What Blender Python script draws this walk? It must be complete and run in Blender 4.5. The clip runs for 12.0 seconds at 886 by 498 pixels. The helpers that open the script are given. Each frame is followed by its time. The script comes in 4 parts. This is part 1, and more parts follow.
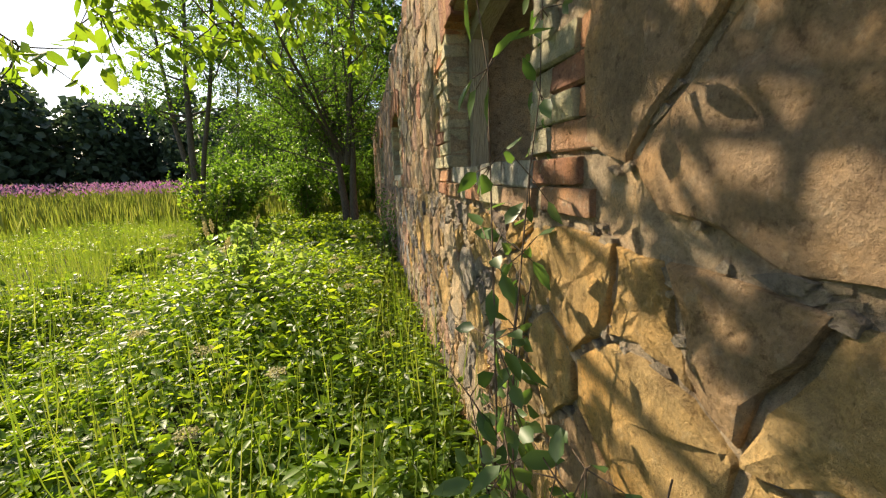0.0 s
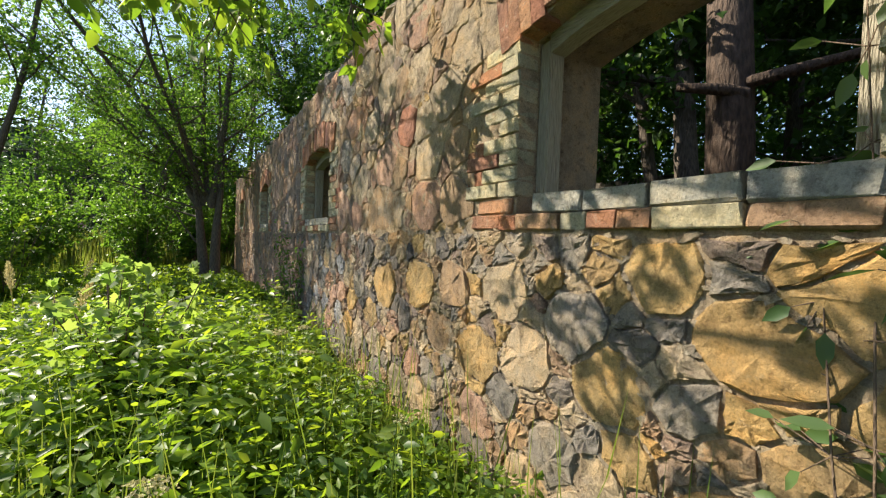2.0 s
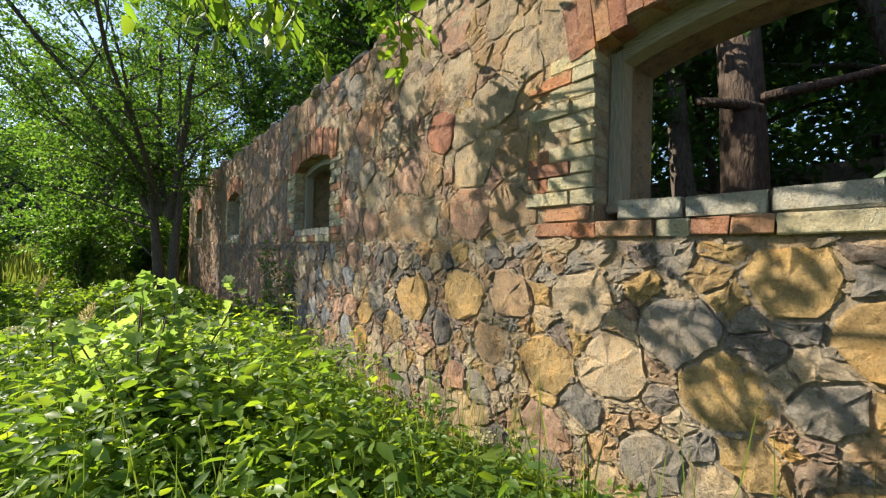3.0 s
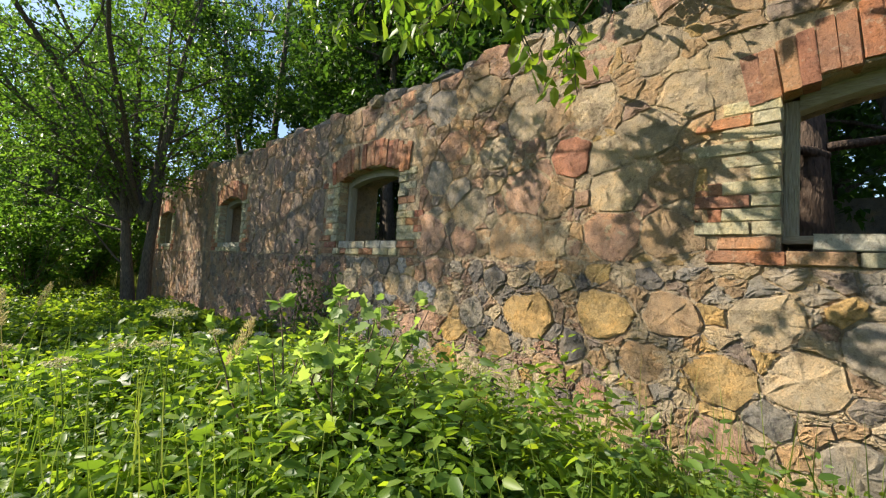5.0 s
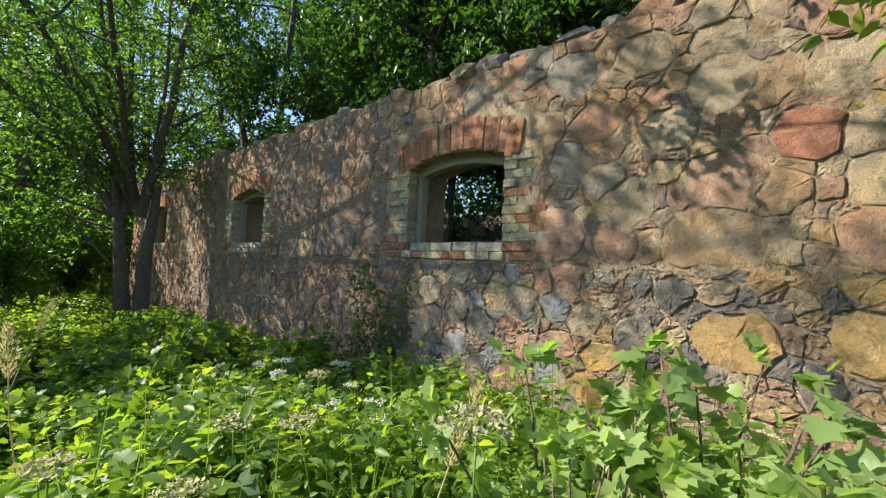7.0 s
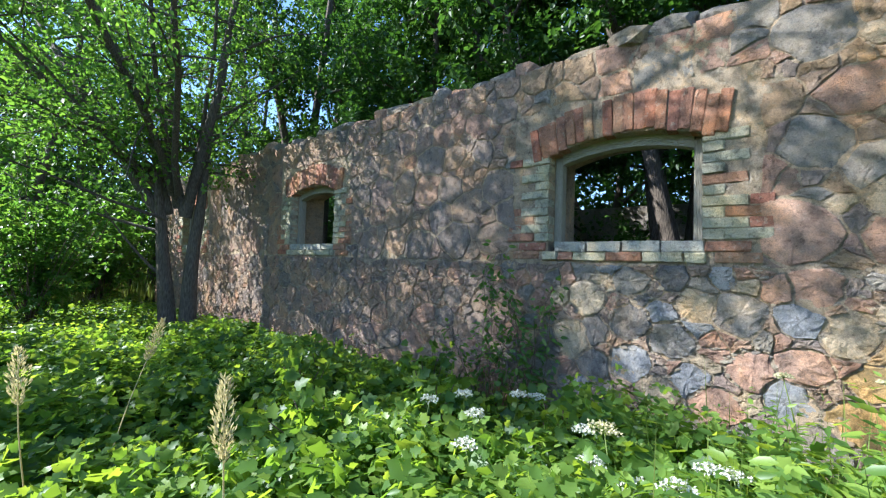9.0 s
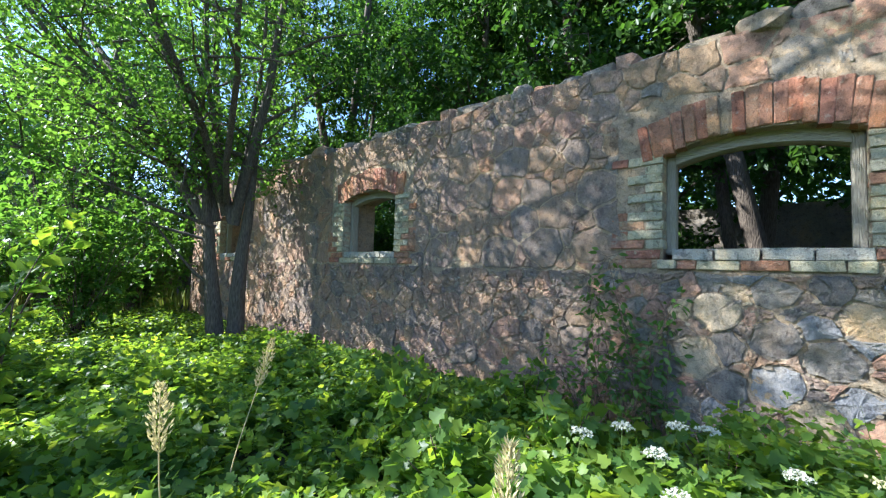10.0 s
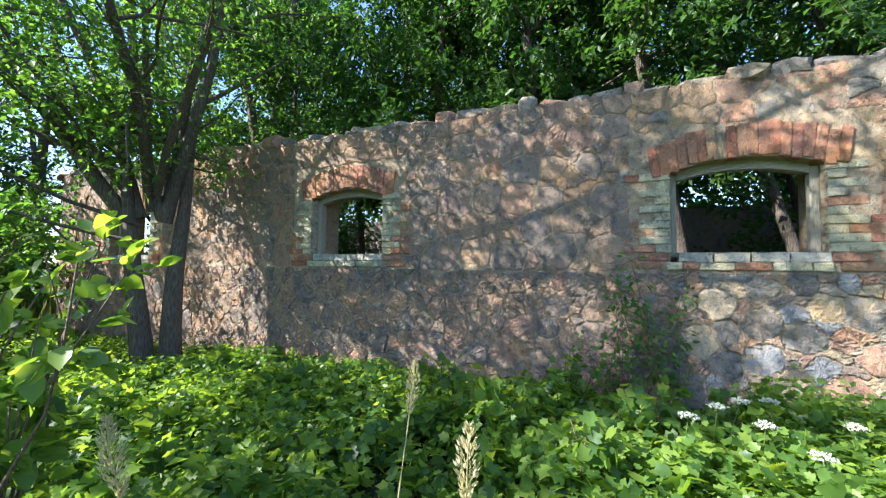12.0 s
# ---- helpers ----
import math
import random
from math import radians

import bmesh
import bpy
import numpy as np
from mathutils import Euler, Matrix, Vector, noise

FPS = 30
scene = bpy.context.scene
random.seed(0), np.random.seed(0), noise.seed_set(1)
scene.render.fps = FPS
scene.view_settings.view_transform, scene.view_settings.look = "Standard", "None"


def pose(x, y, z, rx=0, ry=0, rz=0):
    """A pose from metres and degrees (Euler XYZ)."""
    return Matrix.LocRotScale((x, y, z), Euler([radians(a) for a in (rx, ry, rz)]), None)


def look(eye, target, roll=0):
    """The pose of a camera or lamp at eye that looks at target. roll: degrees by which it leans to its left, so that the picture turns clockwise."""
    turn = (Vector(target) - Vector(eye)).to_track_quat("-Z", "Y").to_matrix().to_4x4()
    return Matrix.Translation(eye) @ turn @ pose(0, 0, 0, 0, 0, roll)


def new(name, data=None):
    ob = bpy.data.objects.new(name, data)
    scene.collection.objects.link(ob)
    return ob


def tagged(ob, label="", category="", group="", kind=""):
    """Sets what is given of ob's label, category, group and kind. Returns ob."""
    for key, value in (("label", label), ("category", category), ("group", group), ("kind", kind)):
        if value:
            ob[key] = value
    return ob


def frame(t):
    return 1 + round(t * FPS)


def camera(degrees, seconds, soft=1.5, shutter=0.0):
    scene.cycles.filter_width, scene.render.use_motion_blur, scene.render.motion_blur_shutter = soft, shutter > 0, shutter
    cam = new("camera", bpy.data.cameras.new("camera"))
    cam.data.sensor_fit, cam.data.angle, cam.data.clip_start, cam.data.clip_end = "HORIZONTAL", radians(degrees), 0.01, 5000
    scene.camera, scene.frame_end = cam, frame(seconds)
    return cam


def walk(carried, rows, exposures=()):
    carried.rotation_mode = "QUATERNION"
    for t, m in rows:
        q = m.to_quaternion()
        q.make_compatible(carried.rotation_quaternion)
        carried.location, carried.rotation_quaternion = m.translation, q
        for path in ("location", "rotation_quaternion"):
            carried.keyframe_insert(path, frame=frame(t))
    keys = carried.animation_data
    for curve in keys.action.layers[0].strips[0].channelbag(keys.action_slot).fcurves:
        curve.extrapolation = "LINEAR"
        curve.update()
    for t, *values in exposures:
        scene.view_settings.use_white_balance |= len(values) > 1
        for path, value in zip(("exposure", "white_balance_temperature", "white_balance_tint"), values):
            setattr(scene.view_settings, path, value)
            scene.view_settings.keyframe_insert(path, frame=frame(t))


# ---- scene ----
cam = camera(95.3, 12.0, soft=1.2)
METRES, EYE, TILT, LEAN, TURN = 8.6, 1.55, 0.0, 0.0, -10.8
ROWS = [
    (0.0, 0.0, 0.0, 0.0, -0.3, -10.14, 1.66),
    (0.5, -0.027, 0.0229, -0.0117, -2.22, -9.93, 2.57),
    (1.0, -0.0523, 0.0507, -0.02, -8.48, -3.51, 0.98),
    (1.5, -0.0855, 0.07, -0.0166, -16.51, -1.39, -1.13),
    (2.0, -0.1133, 0.0887, -0.021, -21.02, -1.14, -2.08),
    (2.5, -0.1402, 0.1089, -0.0225, -24.54, -0.18, -1.43),
    (4.5, -0.2833, 0.1806, -0.0278, -34.65, 1.89, -3.49),
    (5.0, -0.311, 0.209, -0.0274, -36.12, 2.88, -3.18),
    (5.5, -0.3302, 0.2475, -0.0229, -36.61, 3.56, -2.15),
    (6.0, -0.3441, 0.2898, -0.025, -37.8, 3.49, -2.26),
    (6.5, -0.3536, 0.3314, -0.0241, -38.56, 2.92, -2.73),
    (7.0, -0.3637, 0.3732, -0.0219, -39.08, 2.47, -2.77),
    (9.0, -0.4386, 0.5318, -0.0225, -39.65, 2.27, -2.04),
    (9.5, -0.4593, 0.5744, -0.0213, -38.86, 1.72, -0.12),
    (10.0, -0.4851, 0.6158, -0.0207, -38.35, 2.99, -1.81),
    (10.5, -0.5202, 0.6493, -0.0173, -41.1, 0.73, -0.56),
    (11.0, -0.545, 0.6834, -0.0145, -46.72, 4.06, 1.02),
    (11.5, -0.576, 0.7133, -0.0154, -53.17, 3.14, -1.68),
    (12.0, -0.6012, 0.7423, -0.0135, -55.77, 2.64, -0.6),
]
walk(cam, [(t, pose(0, 0, EYE, TILT, LEAN, TURN) @ pose(METRES * x, METRES * y, METRES * z, 90 + pitch, roll, yaw)) for t, x, y, z, yaw, pitch, roll in ROWS],
     [(0.0, 1.1, 7400, 14), (2.5, 1.08, 6250, 12), (5.5, 1.07, 6400, 12), (7.2, 1.18, 5900, 10), (9.0, 1.66, 5100, 12), (12.0, 1.98, 5350, 12)])

# ---------------------------------------------------------------- light
SUN_FROM_NORMAL, SUN_UP = 50.0, 37.0
a_, e_ = radians(SUN_FROM_NORMAL), radians(SUN_UP)
TO_SUN = Vector((-math.cos(a_) * math.cos(e_), math.sin(a_) * math.cos(e_), math.sin(e_)))
world = bpy.data.worlds.new("sky")
scene.world = world
world.use_nodes = True
wn = world.node_tree.nodes
sky = wn.new("ShaderNodeTexSky")
sky.sky_type, sky.sun_disc = "NISHITA", False
sky.sun_elevation = e_
sky.sun_rotation = math.atan2(TO_SUN.x, TO_SUN.y)
sky.air_density, sky.dust_density, sky.ozone_density = 1.0, 0.7, 1.2
world.node_tree.links.new(sky.outputs[0], wn["Background"].inputs[0])
wn["Background"].inputs[1].default_value = 0.11
sun = new("sun", bpy.data.lights.new("sun", "SUN"))
sun.data.energy, sun.data.angle, sun.data.color = 5.0, radians(0.53), (1.0, 0.90, 0.72)
sun.matrix_world = look((0, 0, 0), -TO_SUN)

# ---------------------------------------------------------------- materials
def material(name):
    m = bpy.data.materials.new(name)
    m.use_nodes = True
    n, l = m.node_tree.nodes, m.node_tree.links
    return m, n, l, n["Principled BSDF"]


def ramp(n, stops):
    r = n.new("ShaderNodeValToRGB")
    e = r.color_ramp.elements
    while len(e) < len(stops):
        e.new(0.5)
    for k, (p, c) in zip(e, stops):
        k.position, k.color = p, (*c, 1)
    return r


def noise_tex(n, l, scale, detail=6.0, rough=0.6, coord="Object"):
    c = n.new("ShaderNodeTexCoord" if coord == "Object" else "ShaderNodeNewGeometry")
    t = n.new("ShaderNodeTexNoise")
    t.inputs["Scale"].default_value, t.inputs["Detail"].default_value, t.inputs["Roughness"].default_value = scale, detail, rough
    l.new(c.outputs[coord], t.inputs["Vector"])
    return t


def mix_rgb(n, l, kind, fac, one, two):
    m = n.new("ShaderNodeMix")
    m.data_type, m.blend_type = "RGBA", kind
    for sock, v in ((m.inputs[0], fac), (m.inputs[6], one), (m.inputs[7], two)):
        if isinstance(v, (int, float)):
            sock.default_value = v
        elif isinstance(v, tuple):
            sock.default_value = (*v, 1)
        else:
            l.new(v, sock)
    return m.outputs[2]


def bump(n, l, height, strength, distance, under=None):
    b = n.new("ShaderNodeBump")
    b.inputs["Strength"].default_value, b.inputs["Distance"].default_value = strength, distance
    l.new(height, b.inputs["Height"])
    if under is not None:
        l.new(under, b.inputs["Normal"])
    return b.outputs[0]


def rock(name, colours, lichen=0.35, grain=0.012, per="object"):
    """Rough field stone: tone by piece, mottled, with pale lichen and dark pits."""
    m, n, l, p = material(name)
    who = n.new("ShaderNodeObjectInfo" if per == "object" else "ShaderNodeNewGeometry")
    pick = who.outputs["Random"] if per == "object" else who.outputs["Random Per Island"]
    tone = ramp(n, [(i / max(1, len(colours) - 1), c) for i, c in enumerate(colours)])
    l.new(pick, tone.inputs[0])
    big = noise_tex(n, l, 3.2, 4, 0.6, "Position")
    stain = noise_tex(n, l, 9.0, 8, 0.7, "Position")
    mid = noise_tex(n, l, 24.0, 7, 0.72, "Position")
    fine = noise_tex(n, l, 110.0, 5, 0.75, "Position")
    r1 = ramp(n, [(0.34, (0.78, 0.80, 0.84)), (0.52, (1.0, 1.0, 1.0)), (0.68, (1.22, 1.10, 0.92))])
    l.new(big.outputs[0], r1.inputs[0])
    c = mix_rgb(n, l, "MULTIPLY", 1.0, tone.outputs[0], r1.outputs[0])
    r2 = ramp(n, [(0.36, (0.62, 0.60, 0.60)), (0.47, (1.0, 1.0, 1.0)), (0.62, (1.18, 1.10, 0.98))])
    l.new(stain.outputs[0], r2.inputs[0])
    c = mix_rgb(n, l, "MULTIPLY", 0.9, c, r2.outputs[0])
    r3 = ramp(n, [(0.57, (0, 0, 0)), (0.63, (1, 1, 1))])
    l.new(mid.outputs[0], r3.inputs[0])
    fac = n.new("ShaderNodeMath")
    fac.operation = "MULTIPLY"
    fac.inputs[1].default_value = lichen
    l.new(r3.outputs[0], fac.inputs[0])
    c = mix_rgb(n, l, "MIX", fac.outputs[0], c, (0.60, 0.53, 0.40))
    r4 = ramp(n, [(0.36, (0.45, 0.42, 0.40)), (0.44, (1, 1, 1))])
    l.new(mid.outputs[0], r4.inputs[0])
    c = mix_rgb(n, l, "MULTIPLY", 0.7, c, r4.outputs[0])
    r5 = ramp(n, [(0.35, (0.72, 0.70, 0.68)), (0.5, (1.0, 1.0, 1.0)), (0.66, (1.22, 1.2, 1.16))])
    l.new(fine.outputs[0], r5.inputs[0])
    c = mix_rgb(n, l, "MULTIPLY", 0.8, c, r5.outputs[0])
    l.new(c, p.inputs["Base Color"])
    p.inputs["Roughness"].default_value = 0.92
    p.inputs["Specular IOR Level"].default_value = 0.2
    b = bump(n, l, stain.outputs[0], 0.8, 0.06)
    b = bump(n, l, mid.outputs[0], 1.0, 0.045, b)
    b = bump(n, l, fine.outputs[0], 0.9, grain, b)
    l.new(b, p.inputs["Normal"])
    return m


OCHRE = rock("ochre_stone", [(0.56, 0.37, 0.15), (0.50, 0.35, 0.18), (0.62, 0.43, 0.19), (0.48, 0.33, 0.15)], 0.15)
TAN = rock("tan_stone", [(0.58, 0.46, 0.30), (0.52, 0.41, 0.27), (0.62, 0.50, 0.34), (0.46, 0.37, 0.26)], 0.2)
BROWN = rock("brown_stone", [(0.50, 0.34, 0.19), (0.44, 0.31, 0.19), (0.54, 0.37, 0.22)], 0.2)
PINK = rock("pink_granite", [(0.54, 0.33, 0.22), (0.58, 0.38, 0.27), (0.48, 0.30, 0.21)], 0.2)
RED = rock("red_granite", [(0.50, 0.22, 0.14), (0.52, 0.26, 0.17)], 0.1)
GREY = rock("grey_stone", [(0.30, 0.27, 0.23), (0.37, 0.33, 0.28), (0.40, 0.35, 0.28), (0.26, 0.245, 0.22)], 0.2)
DARK = rock("dark_grey_stone", [(0.20, 0.185, 0.17), (0.26, 0.23, 0.20)], 0.15)
BLUE = rock("blue_grey_stone", [(0.33, 0.33, 0.335), (0.40, 0.40, 0.40)], 0.15)
MIXED = rock("mixed_stone", [(0.26, 0.22, 0.19), (0.44, 0.31, 0.21), (0.44, 0.28, 0.20), (0.33, 0.27, 0.23), (0.46, 0.32, 0.21)], 0.25, per="island")
MORTAR = rock("lime_mortar", [(0.52, 0.41, 0.28), (0.52, 0.41, 0.28)], 0.35, 0.02)
BRICK_RED = rock("red_brick", [(0.42, 0.18, 0.11), (0.50, 0.29, 0.17), (0.37, 0.17, 0.12), (0.50, 0.33, 0.20), (0.46, 0.22, 0.13)], 0.4, 0.005)
BRICK_PALE = rock("limewashed_brick", [(0.60, 0.55, 0.36), (0.54, 0.50, 0.35), (0.62, 0.56, 0.38), (0.50, 0.46, 0.32)], 0.25, 0.005)
SILL = rock("grey_sill_stone", [(0.50, 0.48, 0.40), (0.44, 0.43, 0.37)], 0.25, 0.006)


def wood(name, one, two, scale=(3, 3, 30)):
    m, n, l, p = material(name)
    c = n.new("ShaderNodeTexCoord")
    mp = n.new("ShaderNodeMapping")
    mp.inputs["Scale"].default_value = scale
    l.new(c.outputs["Object"], mp.inputs[0])
    t = n.new("ShaderNodeTexNoise")
    t.inputs["Scale"].default_value, t.inputs["Detail"].default_value = 3, 8
    l.new(mp.outputs[0], t.inputs["Vector"])
    r = ramp(n, [(0.3, one), (0.7, two)])
    l.new(t.outputs[0], r.inputs[0])
    l.new(r.outputs[0], p.inputs["Base Color"])
    p.inputs["Roughness"].default_value = 0.9
    l.new(bump(n, l, t.outputs[0], 0.9, 0.03), p.inputs["Normal"])
    return m


BARK = wood("tree_bark", (0.055, 0.042, 0.032), (0.17, 0.135, 0.10), (22, 22, 4))
PINE = wood("inner_trunk_bark", (0.05, 0.035, 0.025), (0.15, 0.10, 0.07), (14, 14, 4))
TWIG = wood("twig_bark", (0.09, 0.06, 0.04), (0.2, 0.14, 0.09), (30, 30, 8))
FRAME_WOOD = wood("weathered_frame_wood", (0.30, 0.265, 0.19), (0.44, 0.39, 0.29), (40, 6, 40))
GREYWOOD = wood("weathered_frame_post", (0.30, 0.265, 0.19), (0.44, 0.39, 0.29), (40, 40, 5))


def leaf(name, colours, glow, through_part=0.45, rough=0.42):
    m, n, l, p = material(name)
    g = n.new("ShaderNodeNewGeometry")
    r = ramp(n, [(i / (len(colours) - 1), c) for i, c in enumerate(colours)])
    l.new(g.outputs["Random Per Island"], r.inputs[0])
    t = noise_tex(n, l, 1.3, 3)
    r2 = ramp(n, [(0.3, (0.7, 0.75, 0.7)), (0.7, (1.2, 1.15, 1.0))])
    l.new(t.outputs[0], r2.inputs[0])
    c = mix_rgb(n, l, "MULTIPLY", 1.0, r.outputs[0], r2.outputs[0])
    l.new(c, p.inputs["Base Color"])
    p.inputs["Roughness"].default_value = rough
    p.inputs["Specular IOR Level"].default_value = 0.35
    tr = n.new("ShaderNodeBsdfTranslucent")
    l.new(mix_rgb(n, l, "MULTIPLY", 1.0, c, glow), tr.inputs[0])
    mx = n.new("ShaderNodeMixShader")
    mx.inputs[0].default_value = through_part
    l.new(p.outputs[0], mx.inputs[1])
    l.new(tr.outputs[0], mx.inputs[2])
    l.new(mx.outputs[0], n["Material Output"].inputs[0])
    return m


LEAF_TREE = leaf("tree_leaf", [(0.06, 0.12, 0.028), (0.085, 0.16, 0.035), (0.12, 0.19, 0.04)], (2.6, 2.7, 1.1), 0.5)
# Darker, less translucent leaf: shade behind the wall is put into its colour.
LEAF_BACK_SHADE = leaf("shade_toned_forest_leaf", [(0.04, 0.085, 0.022), (0.06, 0.12, 0.028), (0.085, 0.155, 0.032)], (1.7, 1.9, 0.8), 0.4)
LEAF_HERB = leaf("herb_leaf", [(0.055, 0.11, 0.028), (0.10, 0.18, 0.038), (0.15, 0.24, 0.045), (0.21, 0.29, 0.055)], (2.8, 2.5, 0.7), 0.5)
LEAF_PALE = leaf("pale_leaf", [(0.20, 0.29, 0.10), (0.26, 0.35, 0.13), (0.32, 0.39, 0.16)], (1.9, 2.0, 0.9), 0.5)
LEAF_BRANCH = leaf("branch_leaf", [(0.09, 0.17, 0.03), (0.12, 0.20, 0.035), (0.15, 0.22, 0.04)], (2.6, 2.5, 0.9), 0.5)
LEAF_VINE = leaf("vine_leaf", [(0.06, 0.12, 0.04), (0.09, 0.16, 0.06), (0.12, 0.18, 0.08)], (2.2, 2.3, 1.0), 0.4)
GRASS = leaf("grass_blade", [(0.10, 0.17, 0.03), (0.16, 0.22, 0.05), (0.22, 0.25, 0.08)], (2.0, 2.0, 0.9), 0.4)
MEADOW = leaf("meadow_grass", [(0.16, 0.21, 0.05), (0.22, 0.26, 0.07), (0.28, 0.29, 0.11)], (1.8, 1.8, 0.9), 0.4)
FLOWER = leaf("cream_flower", [(0.46, 0.44, 0.26), (0.56, 0.52, 0.34), (0.40, 0.36, 0.2)], (1.2, 1.2, 1.0), 0.3, 0.8)
FLOWER_WHITE = leaf("white_flower", [(0.62, 0.62, 0.56), (0.7, 0.7, 0.64)], (1.1, 1.1, 1.0), 0.3, 0.8)
PLUME = leaf("grass_plume", [(0.50, 0.44, 0.27), (0.60, 0.53, 0.34)], (1.2, 1.15, 0.9), 0.4, 0.8)
FIREWEED = leaf("fireweed_flower", [(0.40, 0.16, 0.36), (0.5, 0.24, 0.46), (0.25, 0.25, 0.12)], (1.2, 1.0, 1.2), 0.3, 0.8)
DRY = leaf("dry_stem", [(0.24, 0.15, 0.09), (0.34, 0.22, 0.14), (0.3, 0.2, 0.12)], (1.1, 1.0, 0.8), 0.25, 0.9)
# Leaf tone shifted to grey-blue: distance haze mixed into the colour.
HAZED_WOODS = leaf("hazed_woods_leaf", [(0.04, 0.07, 0.04), (0.06, 0.09, 0.05), (0.045, 0.075, 0.045)], (1.3, 1.4, 1.2), 0.3)


def earth_material():
    m, n, l, p = material("soil_and_low_grass")
    t, f = noise_tex(n, l, 0.6, 5), noise_tex(n, l, 35, 8, 0.75)
    r = ramp(n, [(0.35, (0.035, 0.045, 0.018)), (0.55, (0.06, 0.075, 0.025)), (0.75, (0.10, 0.09, 0.045))])
    l.new(t.outputs[0], r.inputs[0])
    r2 = ramp(n, [(0.3, (0.35, 0.35, 0.3)), (0.7, (1.3, 1.25, 1.1))])
    l.new(f.outputs[0], r2.inputs[0])
    l.new(mix_rgb(n, l, "MULTIPLY", 0.9, r.outputs[0], r2.outputs[0]), p.inputs["Base Color"])
    p.inputs["Roughness"].default_value = 0.95
    l.new(bump(n, l, f.outputs[0], 1.0, 0.05), p.inputs["Normal"])
    return m


EARTH = earth_material()

# ---------------------------------------------------------------- mesh helpers
rng = np.random.default_rng(7)


def mesh_from(name, verts, faces, mat, smooth=True):
    me = bpy.data.meshes.new(name)
    me.from_pydata([tuple(v) for v in verts], [], faces)
    me.materials.append(mat)
    if smooth:
        me.polygons.foreach_set("use_smooth", np.ones(len(me.polygons), bool))
    me.update()
    return me


def part(name, data, parent, label="", at=None):
    ob = new(name, data)
    ob.parent = parent
    if at is not None:
        ob.matrix_basis = at
    return tagged(ob, label)


def thing(name, at, label, category, group="", kind=""):
    ob = new(name)
    ob.location = at
    ob.empty_display_size = 0.2
    return tagged(ob, label, category, group, kind)


def unit(v):
    return v / np.maximum(np.linalg.norm(v, axis=1, keepdims=True), 1e-9)


def leaf_mesh(name, P, D, N, L, W, mat, fine=True, curl=0.15):
    """One mesh of many folded leaves: base points P, directions D, upper sides N, lengths L, widths W."""
    P, D, N = np.asarray(P, float), unit(np.asarray(D, float)), np.asarray(N, float)
    k = len(P)
    S = unit(np.cross(D, N))
    N = np.cross(S, D)
    L, W = np.broadcast_to(L, k)[:, None], np.broadcast_to(W, k)[:, None]
    if fine == "lobed":
        half = [(-.04, .26), (.20, .56), (.36, .34), (.62, .50), (.72, .24)]
        spots = [(0, 0, 0, 0)] + [(a, b, -curl * a * a, .12 * abs(b)) for a, b in half] + [(1, 0, -curl, 0)] + [(a, -b, -curl * a * a, .12 * abs(b)) for a, b in half[::-1]] + [(.38, 0, -.1 * curl, -.06)]
        fs = [(i, (i + 1) % 12, 12) for i in range(12)]
    elif fine:
        spots = [(0, 0, 0, 0), (.26, .43, -.02, .1), (.62, .40, -.4 * curl, .1), (1, 0, -curl, 0), (.62, -.40, -.4 * curl, .1), (.26, -.43, -.02, .1), (.28, 0, -.02, -.05), (.64, 0, -.4 * curl, -.06)]
        fs = [(0, 1, 6), (1, 2, 7, 6), (2, 3, 7), (3, 4, 7), (4, 5, 6, 7), (5, 0, 6)]
    else:
        spots = [(0, 0, 0, 0), (.45, .5, 0, .1), (1, 0, -curl, 0), (.45, -.5, 0, .1)]
        fs = [(0, 1, 2), (0, 2, 3)]
    V = np.stack([P + D * L * a + S * W * b + N * (L * c + W * d) for a, b, c, d in spots], 1).reshape(-1, 3)
    nv = len(spots)
    loops = np.array([i for f in fs for i in f])
    sizes = np.array([len(f) for f in fs])
    allloops = (np.arange(k)[:, None] * nv + loops[None]).ravel()
    totals = np.tile(sizes, k)
    starts = np.concatenate([[0], np.cumsum(totals)[:-1]])
    me = bpy.data.meshes.new(name)
    me.vertices.add(len(V))
    me.vertices.foreach_set("co", V.ravel().astype(np.float32))
    me.loops.add(len(allloops))
    me.loops.foreach_set("vertex_index", allloops.astype(np.int32))
    me.polygons.add(len(totals))
    me.polygons.foreach_set("loop_start", starts.astype(np.int32))
    me.polygons.foreach_set("loop_total", totals.astype(np.int32))
    me.materials.append(mat)
    me.update(calc_edges=True)
    me.validate()
    return me


def tubes(paths, sides=6):
    """Verts and faces of tapered tubes; a path is a list of (point, radius)."""
    V, F = [], []
    for path in paths:
        pts = np.array([p for p, _ in path], float)
        tan = unit(np.gradient(pts, axis=0))
        ref = np.array((0.3, 0.9, 0.1)) if abs(tan[0][2]) > 0.8 else np.array((0, 0, 1.0))
        base = len(V)
        for (p, r), d in zip(path, tan):
            s = np.cross(d, ref)
            s /= max(np.linalg.norm(s), 1e-6)
            u = np.cross(s, d)
            for j in range(sides):
                w = 2 * math.pi * j / sides
                V.append(np.asarray(p) + r * (math.cos(w) * s + math.sin(w) * u))
        for i in range(len(path) - 1):
            for j in range(sides):
                k = (j + 1) % sides
                F.append((base + i * sides + j, base + i * sides + k, base + (i + 1) * sides + k, base + (i + 1) * sides + j))
        F.append(tuple(base + (len(path) - 1) * sides + j for j in range(sides)))
    return V, F


